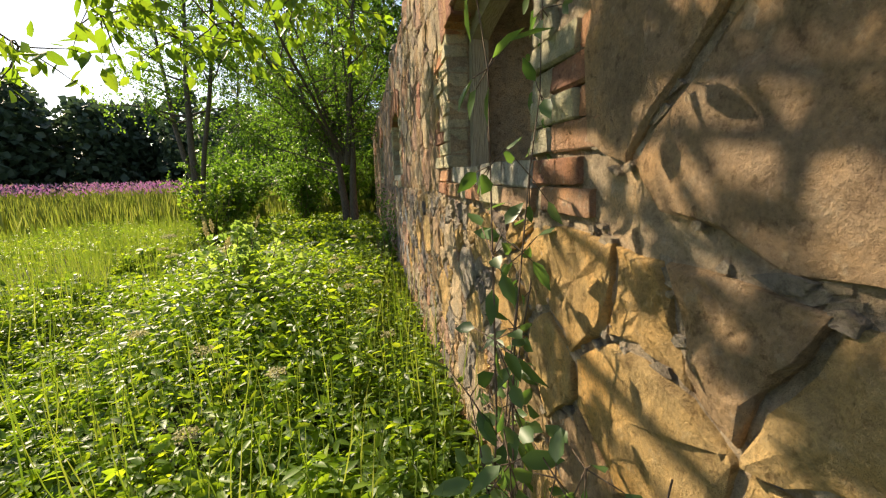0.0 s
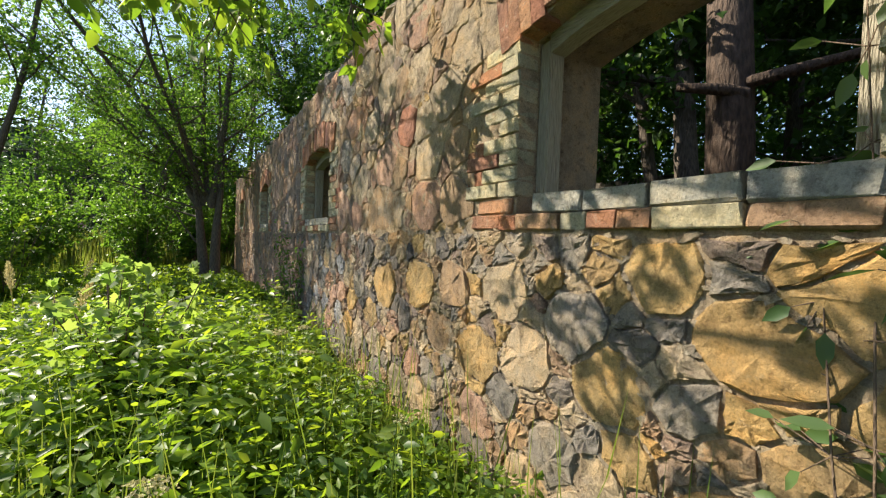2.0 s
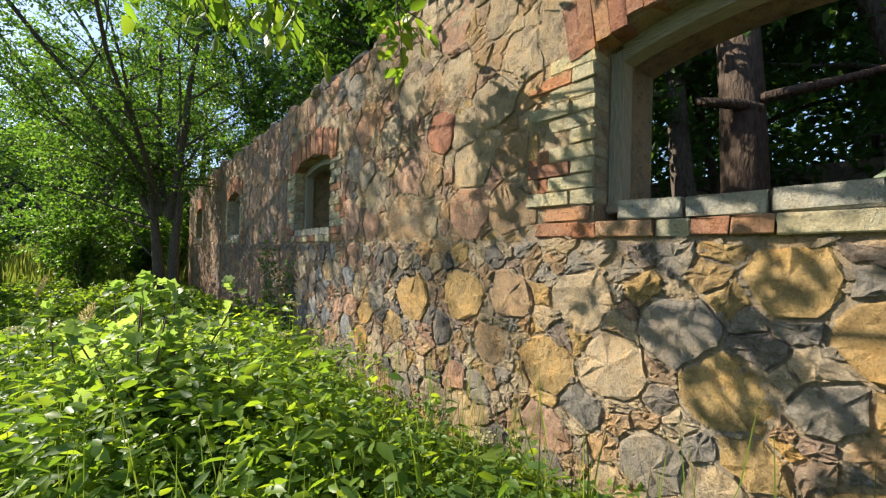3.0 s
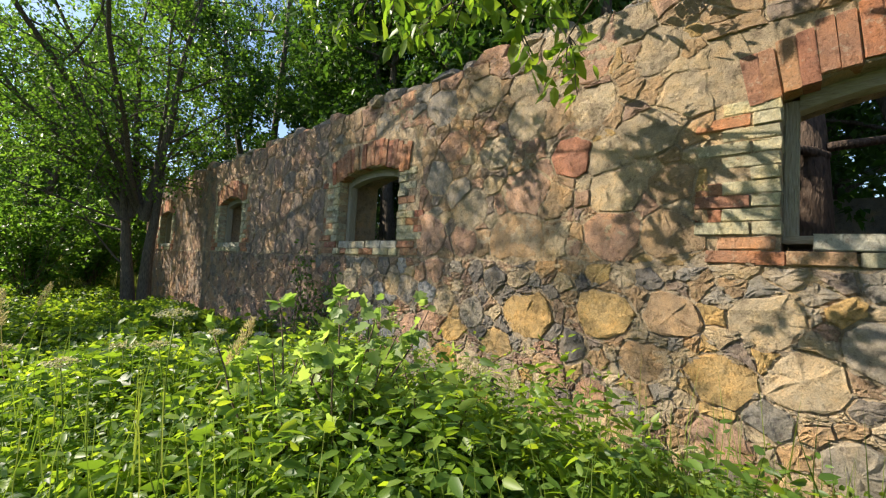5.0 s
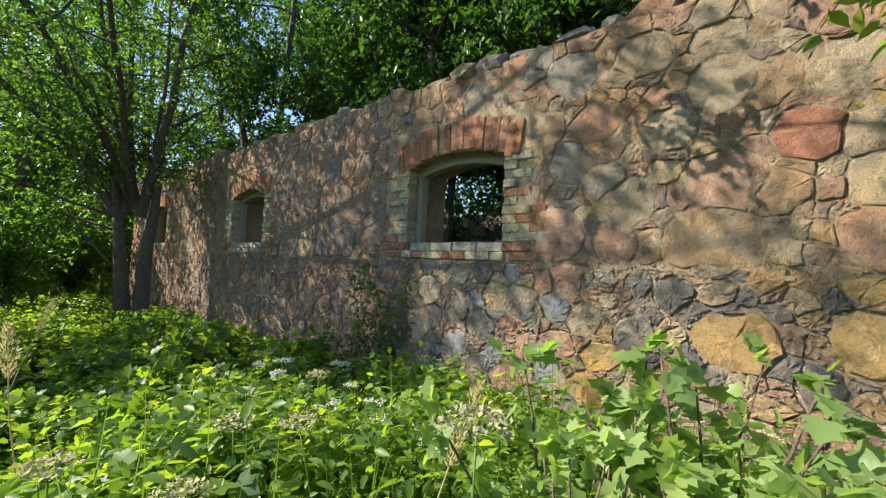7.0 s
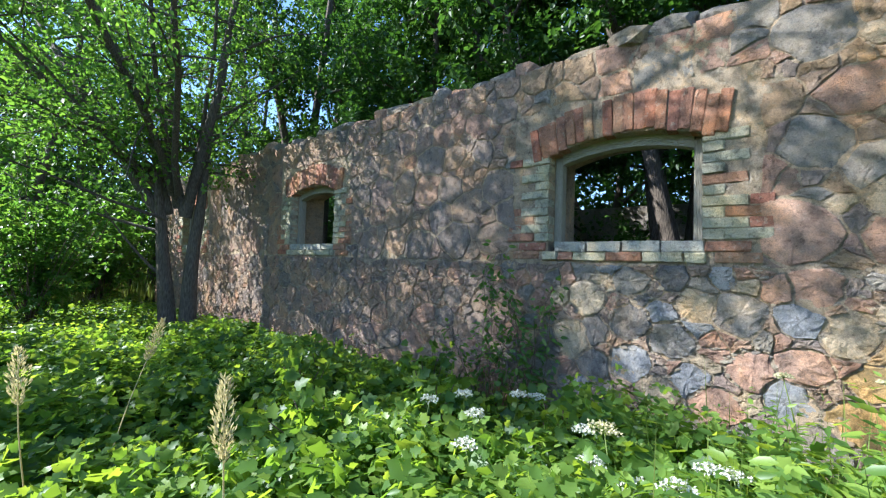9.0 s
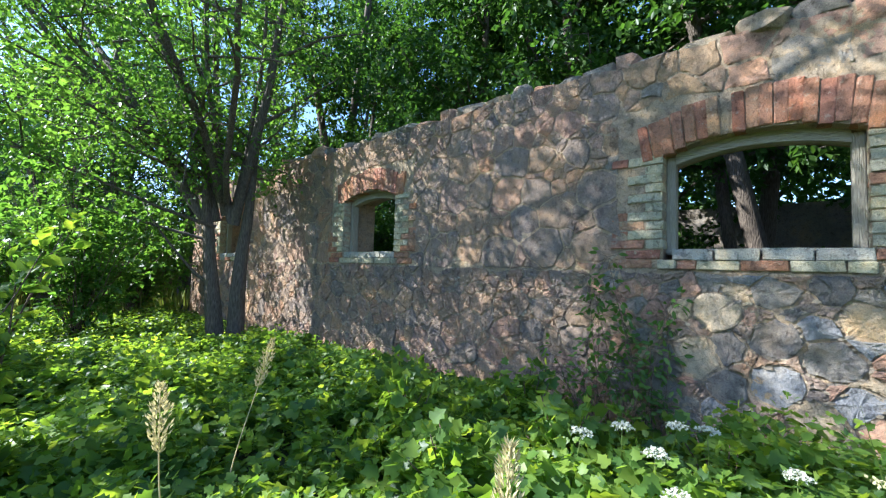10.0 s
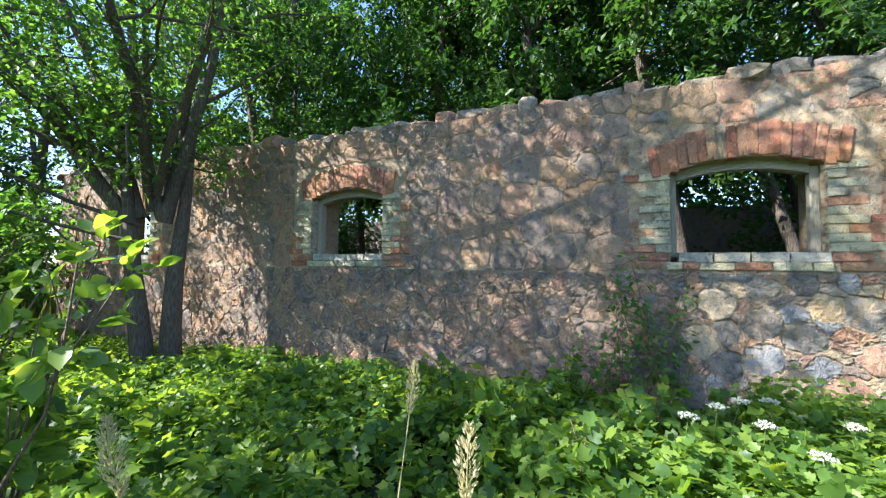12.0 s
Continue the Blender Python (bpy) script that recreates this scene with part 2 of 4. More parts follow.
def bent(start, way, length, r0, r1, steps=6, wob=0.12, lift=0.0):
    p, d, out = np.array(start, float), np.array(way, float), []
    d /= np.linalg.norm(d)
    for i in range(steps + 1):
        out.append((p.copy(), r0 + (r1 - r0) * i / steps))
        d = d + rng.normal(0, wob, 3) + np.array((0, 0, lift))
        d /= np.linalg.norm(d)
        p = p + d * length / steps
    return out


def random_ways(k, up=0.3):
    v = rng.normal(0, 1, (k, 3))
    v[:, 2] += up
    return unit(v)


def make_tree(name, base, stems, height, spread, leaves, size, label, mat=LEAF_TREE, bark=BARK, clear=0.35, fine=False, twigs=5, droop=0.0, squash=1.0, keep=None, cat="tree", limbs=2):
    """Stems fork into limbs and twigs; leaves grow in sprays along the twigs."""
    root = thing(name, base, label, cat)
    paths, tips = [], []
    for off, lean, r, *own in stems:
        free = len(off) == 3
        if free:
            stem = bent(off, lean, own[0], r, r * 0.3, 10, 0.03 if r > .1 else 0.07, 0.03)
        else:
            stem = bent((off[0], off[1], -0.15), (lean[0], lean[1], 1), height * rng.uniform(.85, 1.0), r, r * 0.22, 10, 0.05, 0.02)
        if stem[0][0][2] < 0:
            stem[0] = (stem[0][0], r * 1.35)
        paths.append(stem)
        for i in range(2, 11):
            p, rr = stem[i]
            if p[2] < height * clear * 0.55:
                continue
            for _ in range(limbs if i < 9 else 3):
                w = rng.uniform(0, 2 * math.pi)
                reach = spread * rng.uniform(.5, 1.0) * (1.15 - 0.07 * i)
                limb = bent(p, (math.cos(w), math.sin(w), rng.uniform(.05, .7) - droop), reach, max(rr * .5, .012), .006, 6, 0.14, -0.02 - droop * .05)
                paths.append(limb)
                for q, qr in limb[2:]:
                    for _ in range(twigs):
                        t = bent(q, random_ways(1, 0.15 - droop)[0] * (1, 1, squash), spread * rng.uniform(.14, .32), .006, .002, 3, 0.2, -droop * .1)
                        if rng.random() < 0.22:
                            paths.append(t)
                        tips.append((t[0][0], t[-1][0]))
    V, F = tubes([p for p in paths if p[0][1] > 0.007], 7)
    part("trunk", mesh_from("trunk", V, F, bark), root)
    small = [p for p in paths if p[0][1] <= 0.007]
    if small:
        V, F = tubes(small, 3)
        tagged(part("twig_growth", mesh_from("twig_growth", V, F, bark), root), kind="stuff")
    A, B = np.array([t[0] for t in tips]), np.array([t[1] for t in tips])
    if keep is not None:
        ok = keep(A + np.array(base))
        A, B = A[ok], B[ok]
    i = rng.integers(0, len(A), leaves)
    P = A[i] + (B[i] - A[i]) * rng.uniform(0.1, 1.1, (leaves, 1)) + rng.normal(0, size * 0.5, (leaves, 3))
    D = unit(B[i] - A[i]) * 0.6 + random_ways(leaves, -0.35)
    N = random_ways(leaves, 1.6)
    L = size * rng.uniform(.65, 1.25, leaves)
    part("crown", leaf_mesh("crown", P, D, N, L, L * .58, mat, fine), root)
    return root


# ---------------------------------------------------------------- ground
def lie(x, y):
    """Height of the ground: level by the wall, a faint rise to the meadow's far end."""
    x, y = np.asarray(x, float), np.asarray(y, float)
    d = np.hypot(x, y)
    return 0.04 + 0.05 * np.sin(x * .9 + 1) * np.cos(y * .7) + 0.55 * np.clip((d - 18) / 30, 0, 1)


def build_ground():
    g = np.concatenate([[-900, -300, -120], np.linspace(-60, 60, 121), [120, 300, 900]])
    X, Y = np.meshgrid(g, g, indexing="ij")
    k = len(g)
    V = np.stack([X, Y, lie(X, Y)], -1).reshape(-1, 3)
    F = [(i * k + j, (i + 1) * k + j, (i + 1) * k + j + 1, i * k + j + 1) for i in range(k - 1) for j in range(k - 1)]
    tagged(new("ground", mesh_from("ground", V, F, EARTH)), "overgrown dark soil and low green grass", "ground", kind="structure")


build_ground()

# ---------------------------------------------------------------- the ruined wall
FACE, BACK, Y0, Y1, TOP = 0.530, 1.12, -4.0, 17.6, 3.20
OPENINGS = [(1.20, 2.43), (5.61, 6.78), (10.0, 11.15), (14.72, 15.9)]
SILL_Z, SPRING, RISE = 1.60, 2.36, 0.10


def arch_z(y, o):
    c, h = (o[0] + o[1]) / 2, (o[1] - o[0]) / 2
    return SPRING + RISE * max(0.0, 1 - ((y - c) / h) ** 2)


def slab(bm, outline, x0, x1):
    """A y-z outline given thickness from x0 to x1."""
    f = [bm.verts.new((x0, y, z)) for y, z in outline]
    b = [bm.verts.new((x1, y, z)) for y, z in outline]
    k = len(outline)
    bm.faces.new(f)
    bm.faces.new(b[::-1])
    for i in range(k):
        j = (i + 1) % k
        bm.faces.new((f[j], f[i], b[i], b[j]))


def bm_mesh(name, bm, mat, smooth=False):
    bmesh.ops.recalc_face_normals(bm, faces=bm.faces)
    me = bpy.data.meshes.new(name)
    bm.to_mesh(me)
    bm.free()
    me.materials.append(mat)
    if smooth:
        me.polygons.foreach_set("use_smooth", np.ones(len(me.polygons), bool))
    return me


bm = bmesh.new()
slab(bm, [(Y0, -0.4), (Y1, -0.4), (Y1, SILL_Z - .14), (Y0, SILL_Z - .14)], FACE, BACK)
edges = [Y0] + [v for o in OPENINGS for v in o] + [Y1]
for i in range(0, len(edges), 2):
    slab(bm, [(edges[i], SILL_Z - .14), (edges[i + 1], SILL_Z - .14), (edges[i + 1], TOP), (edges[i], TOP)], FACE, BACK)
for o in OPENINGS:
    slab(bm, [(o[0], SILL_Z - .14), (o[1], SILL_Z - .14), (o[1], SILL_Z - .10), (o[0], SILL_Z - .10)], FACE, BACK)
    ys = np.linspace(o[0], o[1], 17)
    slab(bm, [(y, arch_z(y, o) + .012) for y in ys] + [(o[1], TOP), (o[0], TOP)], FACE, BACK)
wall = tagged(new("wall_front", bm_mesh("wall_front", bm, MORTAR)), "roofless ruined field-stone wall with lime mortar", "wall", kind="structure")

# field stones
LOW_FEATURES = [
    (3.96, 1.00, .21, "ochre"), (3.36, 1.06, .20, "ochre"), (2.93, 1.10, .16, "brown"), (2.49, 1.13, .16, "tan"), (2.69, .78, .15, "ochre"), (2.32, .85, .16, "tan"),
    (2.18, 1.20, .09, "ochre"), (2.03, 1.06, .16, "grey"), (2.67, .42, .15, "pink"), (3.46, .51, .12, "pink"), (3.09, .81, .14, "brown"), (4.24, .71, .14, "ochre"),
    (3.19, .50, .10, "grey"), (2.47, .62, .09, "grey"), (2.14, .46, .14, "grey"), (1.87, .84, .17, "ochre"), (1.77, .62, .12, "ochre"), (1.90, .45, .09, "tan"),
    (1.66, 1.28, .14, "ochre"), (1.42, 1.10, .15, "ochre"), (1.58, .86, .09, "grey"), (4.29, 1.26, .12, "dark"), (5.03, 1.30, .13, "pink"), (5.41, 1.07, .15, "grey"),
    (5.11, 1.08, .11, "blue"), (4.53, .97, .14, "grey")]
HIGH_FEATURES = [
    (3.62, 2.21, .16, "red"), (4.11, 1.59, .26, "brown"), (3.32, 1.62, .19, "pink"), (2.98, 1.60, .16, "brown"), (3.08, 2.29, .18, "tan"), (3.49, 2.58, .17, "tan"),
    (3.31, 1.92, .18, "tan"), (4.03, 1.97, .20, "pink"), (2.95, 1.92, .13, "brown"), (4.49, 2.90, .18, "tan"), (5.02, 2.92, .20, "grey"), (4.66, 1.60, .16, "pink"),
    (4.75, 2.05, .15, "grey"), (4.35, 2.35, .17, "tan")]
SHADED_FEATURES = [
    (6.41, 1.11, .14, "tan"), (6.08, 1.28, .12, "grey"), (5.80, 1.32, .11, "dark"), (6.06, .96, .14, "dark"), (6.34, .88, .12, "dark"), (5.80, .85, .14, "grey"),
    (6.06, .65, .15, "blue"), (5.66, .59, .12, "blue"), (5.66, 1.12, .12, "tan"), (6.36, .59, .14, "grey")]
FEATURES = LOW_FEATURES + HIGH_FEATURES + SHADED_FEATURES
BY_NAME = {"ochre": OCHRE, "tan": TAN, "pink": PINK, "red": RED, "grey": GREY, "brown": BROWN, "dark": DARK, "blue": BLUE}


def surround(o):
    return (o[0] - .33, o[1] + .33, SILL_Z - .16, 2.80)


def stone_seeds():
    """Stones as (y, z, radius, colour): the known ones, then rows between them, then small wedges."""
    pts = list(FEATURES)
    r = random.Random(11)

    def add(y, z, rad, slack):
        if all((y - q[0]) ** 2 + (1.25 * (z - q[1])) ** 2 > (slack * (rad + q[2])) ** 2 for q in pts if abs(q[0] - y) < .8):
            pts.append((y, z, rad, None))
    for z, step, rad in ((0.0, .34, .14), (.26, .32, .13), (.50, .33, .13), (.76, .32, .13), (1.02, .30, .12), (1.31, .22, .075), (1.60, .42, .18), (1.92, .40, .16), (2.22, .44, .18), (2.54, .42, .16), (2.84, .38, .15), (3.10, .30, .12)):
        y = Y0 + r.uniform(0, step)
        while y < Y1:
            add(y, z + r.uniform(-.06, .06), rad * r.uniform(.8, 1.2), .82)
            y += step * r.uniform(.5, 1.3)
    for _ in range(9000):
        z = r.uniform(0, 1.4) if r.random() < .65 else r.uniform(1.45, 3.15)
        add(r.uniform(1.3, Y1) if r.random() < .4 else r.uniform(1.3, 8), z, r.uniform(.035, .07), .92)
    return pts


def clip(poly, py, pz, ny, nz):
    """Keep the side of a convex outline where (p - point) . n < 0."""
    out = []
    for i in range(len(poly)):
        a, b = poly[i], poly[(i + 1) % len(poly)]
        da, db = (a[0] - py) * ny + (a[1] - pz) * nz, (b[0] - py) * ny + (b[1] - pz) * nz
        if da < 0:
            out.append(a)
        if da * db < 0:
            t = da / (da - db)
            out.append((a[0] + t * (b[0] - a[0]), a[1] + t * (b[1] - a[1])))
    return out


def area(poly):
    return abs(sum(a[0] * b[1] - b[0] * a[1] for a, b in zip(poly, poly[1:] + poly[:1]))) / 2


def stone_cells():
    seeds = stone_seeds()
    zones = [surround(o) for o in OPENINGS]
    seeds = [q for q in seeds if not any(a - .02 < q[0] < b + .02 and c - .02 < q[1] < d + .02 for a, b, c, d in zones)]
    cells = []
    for i, (y, z, rad, m) in enumerate(seeds):
        low = z < 1.42
        poly = [(y - .45, z - .4), (y + .45, z - .4), (y + .45, z + .4), (y - .45, z + .4)]
        poly = clip(poly, 0, 1.415, 0, 1 if low else -1)
        poly = clip(poly, 0, TOP + .02, 0, 1)
        poly = clip(poly, 0, -.12, 0, -1)
        poly = clip(poly, Y1, 0, 1, 0)
        for j, (y2, z2, rad2, _) in enumerate(seeds):
            if j != i and abs(y2 - y) < 1.2 and abs(z2 - z) < 1.0 and poly:
                dy, dz = y2 - y, (z2 - z)
                t = min(.88, max(.12, .5 + (rad * rad - rad2 * rad2) / (2 * (dy * dy + dz * dz))))
                poly = clip(poly, y + dy * t, z + dz * t, dy, dz * 1.15)
        for a, b, c, d in zones:
            ys, zs = [p[0] for p in poly], [p[1] for p in poly]
            if poly and min(ys) < b and max(ys) > a and min(zs) < d and max(zs) > c:
                cuts = [clip(poly, a, 0, 1, 0), clip(poly, b, 0, -1, 0), clip(poly, 0, c, 0, 1), clip(poly, 0, d, 0, -1)]
                poly = max(cuts, key=lambda q: area(q) if len(q) > 2 else 0)
        if len(poly) > 2 and area(poly) > .0016:
            cells.append((poly, m, low))
    return cells


def warp(y, z):
    """Bends the joints, so that neighbouring stones still meet along them."""
    a = noise.noise_vector(Vector((y * 3.1, z * 3.1, 1.7))) * .045 + noise.noise_vector(Vector((y * 11, z * 11, 5.1))) * .020
    return y + a.x, z + a.y * .8


def stone_shape(poly, low, r):
    """A broken stone: bent uneven outline sunk into the joint, a chipped rim and a rough faceted face."""
    k = 18
    outline = [tuple(p) for p in poly][:k]
    while len(outline) < k:
        n = max(range(len(outline)), key=lambda q: math.dist(outline[q], outline[(q + 1) % len(outline)]))
        a, b = outline[n], outline[(n + 1) % len(outline)]
        t = r.uniform(.4, .6)
        outline.insert(n + 1, (a[0] + (b[0] - a[0]) * t, a[1] + (b[1] - a[1]) * t))
    outline = [warp(*p) for p in outline]
    cy, cz = sum(p[0] for p in outline) / k, sum(p[1] for p in outline) / k
    outline = [(p[0] - cy, p[1] - cz) for p in outline]
    size = min(1, math.sqrt(area(poly)) / .25)
    near_start = poly[0][0] < 1.2
    gap = r.uniform(.005, .011) if near_start else (r.uniform(.005, .016) if low else r.uniform(.004, .014)) * max(.35, size)
    out = r.uniform(.008, .024) if low else r.uniform(.004, .015)
    tilt_y, tilt_z = (r.uniform(-.05, .05), r.uniform(-.05, .05)) if low and not near_start else (r.uniform(-.025, .025), r.uniform(-.025, .025))
    V = []
    rough = .007 if low else .004
    for ring, (shrink, depth) in enumerate(((0.0, .035), (.003, -out * .7), (.012, -out - .002), (.0, -out - .004))):
        for y, z in outline:
            d = math.hypot(y, z) + 1e-6
            f = max(.3, (d - gap - shrink * size * r.uniform(.3, 2.0)) / d)
            if ring == 3:
                f *= r.uniform(.45, .62)
            V.append((depth + (tilt_y * y + tilt_z * z if ring else 0) + (r.uniform(-rough, rough) if ring else 0), y * f, z * f))
    V.append((-out + r.uniform(-.012, .006), 0, 0))
    F = []
    for ring in range(3):
        for i in range(k):
            j = (i + 1) % k
            F.append((ring * k + i, (ring + 1) * k + i, (ring + 1) * k + j, ring * k + j))
    F += [(3 * k + i, 4 * k, 3 * k + (i + 1) % k) for i in range(k)]
    return (FACE, cy, cz), V, F


CELLS = stone_cells()


def lay_stones():
    r = random.Random(5)
    rest_v, rest_f, n = [], [], 0
    for poly, m, low in CELLS:
        (x, y, z), V, F = stone_shape(poly, low or poly[0][0] < 1.0, r)
        if m:
            mat = BY_NAME[m]
        elif area(poly) < .012:
            mat = r.choice([TAN, BROWN, GREY, TAN, OCHRE] if y < 4.6 else [GREY, TAN, DARK, BROWN])
        elif y < 1.5:
            mat = r.choice([OCHRE, OCHRE, BROWN, OCHRE])
        elif y < 5:
            mat = r.choice([OCHRE, BROWN, TAN, GREY, DARK, TAN] if low else [TAN, BROWN, BROWN, PINK, TAN])
        else:
            mat = r.choice([GREY, DARK, BLUE, PINK, GREY, TAN] if low else [BROWN, PINK, GREY, BROWN, PINK])
        if -.6 < y < 7.2 and n < 450 and (area(poly) > .012 or y < 3.4):
            n += 1
            part("stone", mesh_from("stone", V, F, mat, False), wall, at=pose(x, y, z))
        else:
            b = len(rest_v)
            rest_v += [(v[0] + x, v[1] + y, v[2] + z) for v in V]
            rest_f += [tuple(i + b for i in f) for f in F]
    tagged(part("far_stones", mesh_from("far_stones", rest_v, rest_f, MIXED, False), wall), kind="stuff")


def lay_chips():
    """Small wedging stones and lumps of mortar pressed into the joints."""
    r = random.Random(9)
    V, F = [], []
    for poly, _, low in CELLS:
        low = low or poly[0][0] < 1.0
        for a, b in zip(poly, poly[1:] + poly[:1]):
            length = math.dist(a, b)
            for _ in range(int(length / (.035 if low else .07))):
                if r.random() < .45:
                    continue
                t, s = r.random(), r.uniform(.006, .020) * (1 if low else .6)
                y, z = warp(a[0] + (b[0] - a[0]) * t, a[1] + (b[1] - a[1]) * t)
                y, z = y + r.uniform(-.016, .016), z + r.uniform(-.016, .016)
                base, turn, long = len(V), r.uniform(-.5, .5), r.uniform(1, 3.2)
                proud = r.uniform(.000, .020) * (1 if low else .4)
                ring = []
                for i in range(5):
                    w = i * 2 * math.pi / 5 + r.uniform(-.4, .4)
                    py, pz = s * long * math.cos(w), s * math.sin(w)
                    ring.append((py * math.cos(turn) - pz * math.sin(turn), py * math.sin(turn) + pz * math.cos(turn)))
                V += [(FACE + .015, y + p, z + q) for p, q in ring]
                V += [(FACE - proud + r.uniform(-.003, .003), y + p * .82, z + q * .82) for p, q in ring]
                F += [(base + i, base + 5 + i, base + 5 + (i + 1) % 5, base + (i + 1) % 5) for i in range(5)]
                F.append(tuple(base + 9 - i for i in range(5)))
    tagged(part("joint_chips", mesh_from("joint_chips", V, F, rock("joint_chip_stone", [(0.50, 0.42, 0.31), (0.42, 0.34, 0.24), (0.30, 0.26, 0.21), (0.54, 0.46, 0.34)], 0.2, 0.01, "island"), False), wall), kind="stuff")


def lay_mortar():
    """The crumbling bed of mortar between the stones, proud here and washed out there."""
    V, F, index = [], [], {}
    step = .016
    ys = np.concatenate([np.arange(Y0, -.8, .06), np.arange(-.8, 7.2, step), np.arange(7.2, Y1, .045)])
    zs = np.arange(-.1, TOP, step)

    def vert(i, j):
        if (i, j) not in index:
            y, z = float(ys[i]), float(zs[j])
            v = Vector((y, z, 3.3))
            deep = .008 * noise.noise(v * 2.6) + .010 * noise.noise(v * 9) + .007 * noise.noise(v * 26) + .004 * noise.noise(v * 60)
            index[i, j] = len(V)
            V.append((FACE - (.004 if y < 7.2 else -.003) - deep, y, z))
        return index[i, j]
    for i in range(len(ys) - 1):
        for j in range(len(zs) - 1):
            y, z = ys[i], zs[j]
            if any(o[0] - .03 < ys[i + 1] and y < o[1] + .03 and SILL_Z - .11 < z + step and z < arch_z(min(o[1], max(o[0], y)), o) + .02 for o in OPENINGS):
                continue
            F.append((vert(i, j), vert(i, j + 1), vert(i + 1, j + 1), vert(i + 1, j)))
    tagged(part("mortar_bed", mesh_from("mortar_bed", V, F, MORTAR), wall), kind="stuff")


def brick_mesh(name, sx, sy, sz, mat, seed):
    r = random.Random(seed)
    bm = bmesh.new()
    bmesh.ops.create_cube(bm, size=1)
    bmesh.ops.scale(bm, vec=(sx, sy, sz), verts=bm.verts)
    bmesh.ops.bevel(bm, geom=bm.edges[:], offset=.005, segments=1, affect="EDGES")
    for v in bm.verts:
        v.co += Vector((r.uniform(-.006, .006), r.uniform(-.006, .006), r.uniform(-.004, .004)))
    return bm_mesh(name, bm, mat)


def lay_bricks():
    r = random.Random(21)
    full = [brick_mesh("brick", .125, .266, .070, m, s) for m in (BRICK_RED, BRICK_PALE) for s in range(3)]
    half = [brick_mesh("brick", .125, .129, .070, m, s + 9) for m in (BRICK_RED, BRICK_PALE) for s in range(3)]
    tall = [brick_mesh("brick", .125, .0735, .30, BRICK_RED, s + 20) for s in range(3)]
    sills = [brick_mesh("sill_stone", .20, .27, .085, SILL, s + 30) for s in range(3)]
    x = FACE + .044
    for k, o in enumerate(OPENINGS):
        # jambs, toothed into the field stones, pale beside the opening
        for side in (-1, 1):
            edge = o[0] if side < 0 else o[1]
            for c in range(10):
                z = SILL_Z + .04 + c * .0775
                lean = r.uniform(-.004, .004)
                if c % 2:
                    part("brick", full[3 + r.randrange(3)] if r.random() < .92 else full[r.randrange(3)], wall, at=pose(x + r.uniform(-.006, .006), edge + side * .133 + lean, z, r.uniform(-1, 1), 0, 0))
                    if r.random() < (1 if c < 4 else .12):
                        part("brick", half[r.randrange(3)], wall, at=pose(x + r.uniform(-.01, .01), edge + side * .335, z))
                else:
                    part("brick", half[3 + r.randrange(3)], wall, at=pose(x + r.uniform(-.006, .006), edge + side * .064 + lean, z))
                    if r.random() < (1 if c < 4 else .7 if k == 0 and side > 0 else 0):
                        part("brick", full[r.randrange(3) + (3 if r.random() < .12 else 0)], wall, at=pose(x + r.uniform(-.008, .008), edge + side * .268, z, r.uniform(-1, 1), 0, 0))
            # lower corner of red bricks under the jamb
            for c in range(2):
                part("brick", full[r.randrange(3)], wall, at=pose(x, edge + side * (.15 + .06 * c), SILL_Z - .045 - c * .0775))
        # sill stones over a brick course
        y = o[0] + .12
        while y < o[1] - .05:
            part("sill_stone", sills[r.randrange(3)], wall, at=pose(FACE + .075, y, SILL_Z - .045 + r.uniform(-.004, .004), r.uniform(-1.5, 1.5), 0, 0))
            y += .282
        y = o[0] - .02
        while y < o[1] + .02:
            n = r.random()
            m = (half if n < .45 else full)[r.randrange(3) + (3 if r.random() < (.35 if k == 0 else .8) else 0)]
            w = .13 if n < .45 else .268
            part("brick", m, wall, at=pose(x - .012 + r.uniform(-.006, .006), y + w / 2, SILL_Z - .128, r.uniform(-1, 1), 0, 0))
            y += w + .006
        # flat arch of upright bricks
        c, h = (o[0] + o[1]) / 2, (o[1] - o[0]) / 2
        count = int((2 * h + .36) / .0765)
        for i in range(count):
            u = (i + .5) / count * 2 - 1
            y = c + u * (h + .17)
            z = SPRING + RISE * (1 - min(1.0, (abs(u) * (h + .17) / h) ** 2)) - (.035 if abs(u) * (h + .17) > h else 0)
            if k == 1 and i == count // 2 + 2:
                continue
            part("brick", tall[r.randrange(3)], wall, at=pose(x - .004 + r.uniform(-.008, .006), y, z + .16 + r.uniform(-.012, .022), -9 * u, 0, 0))


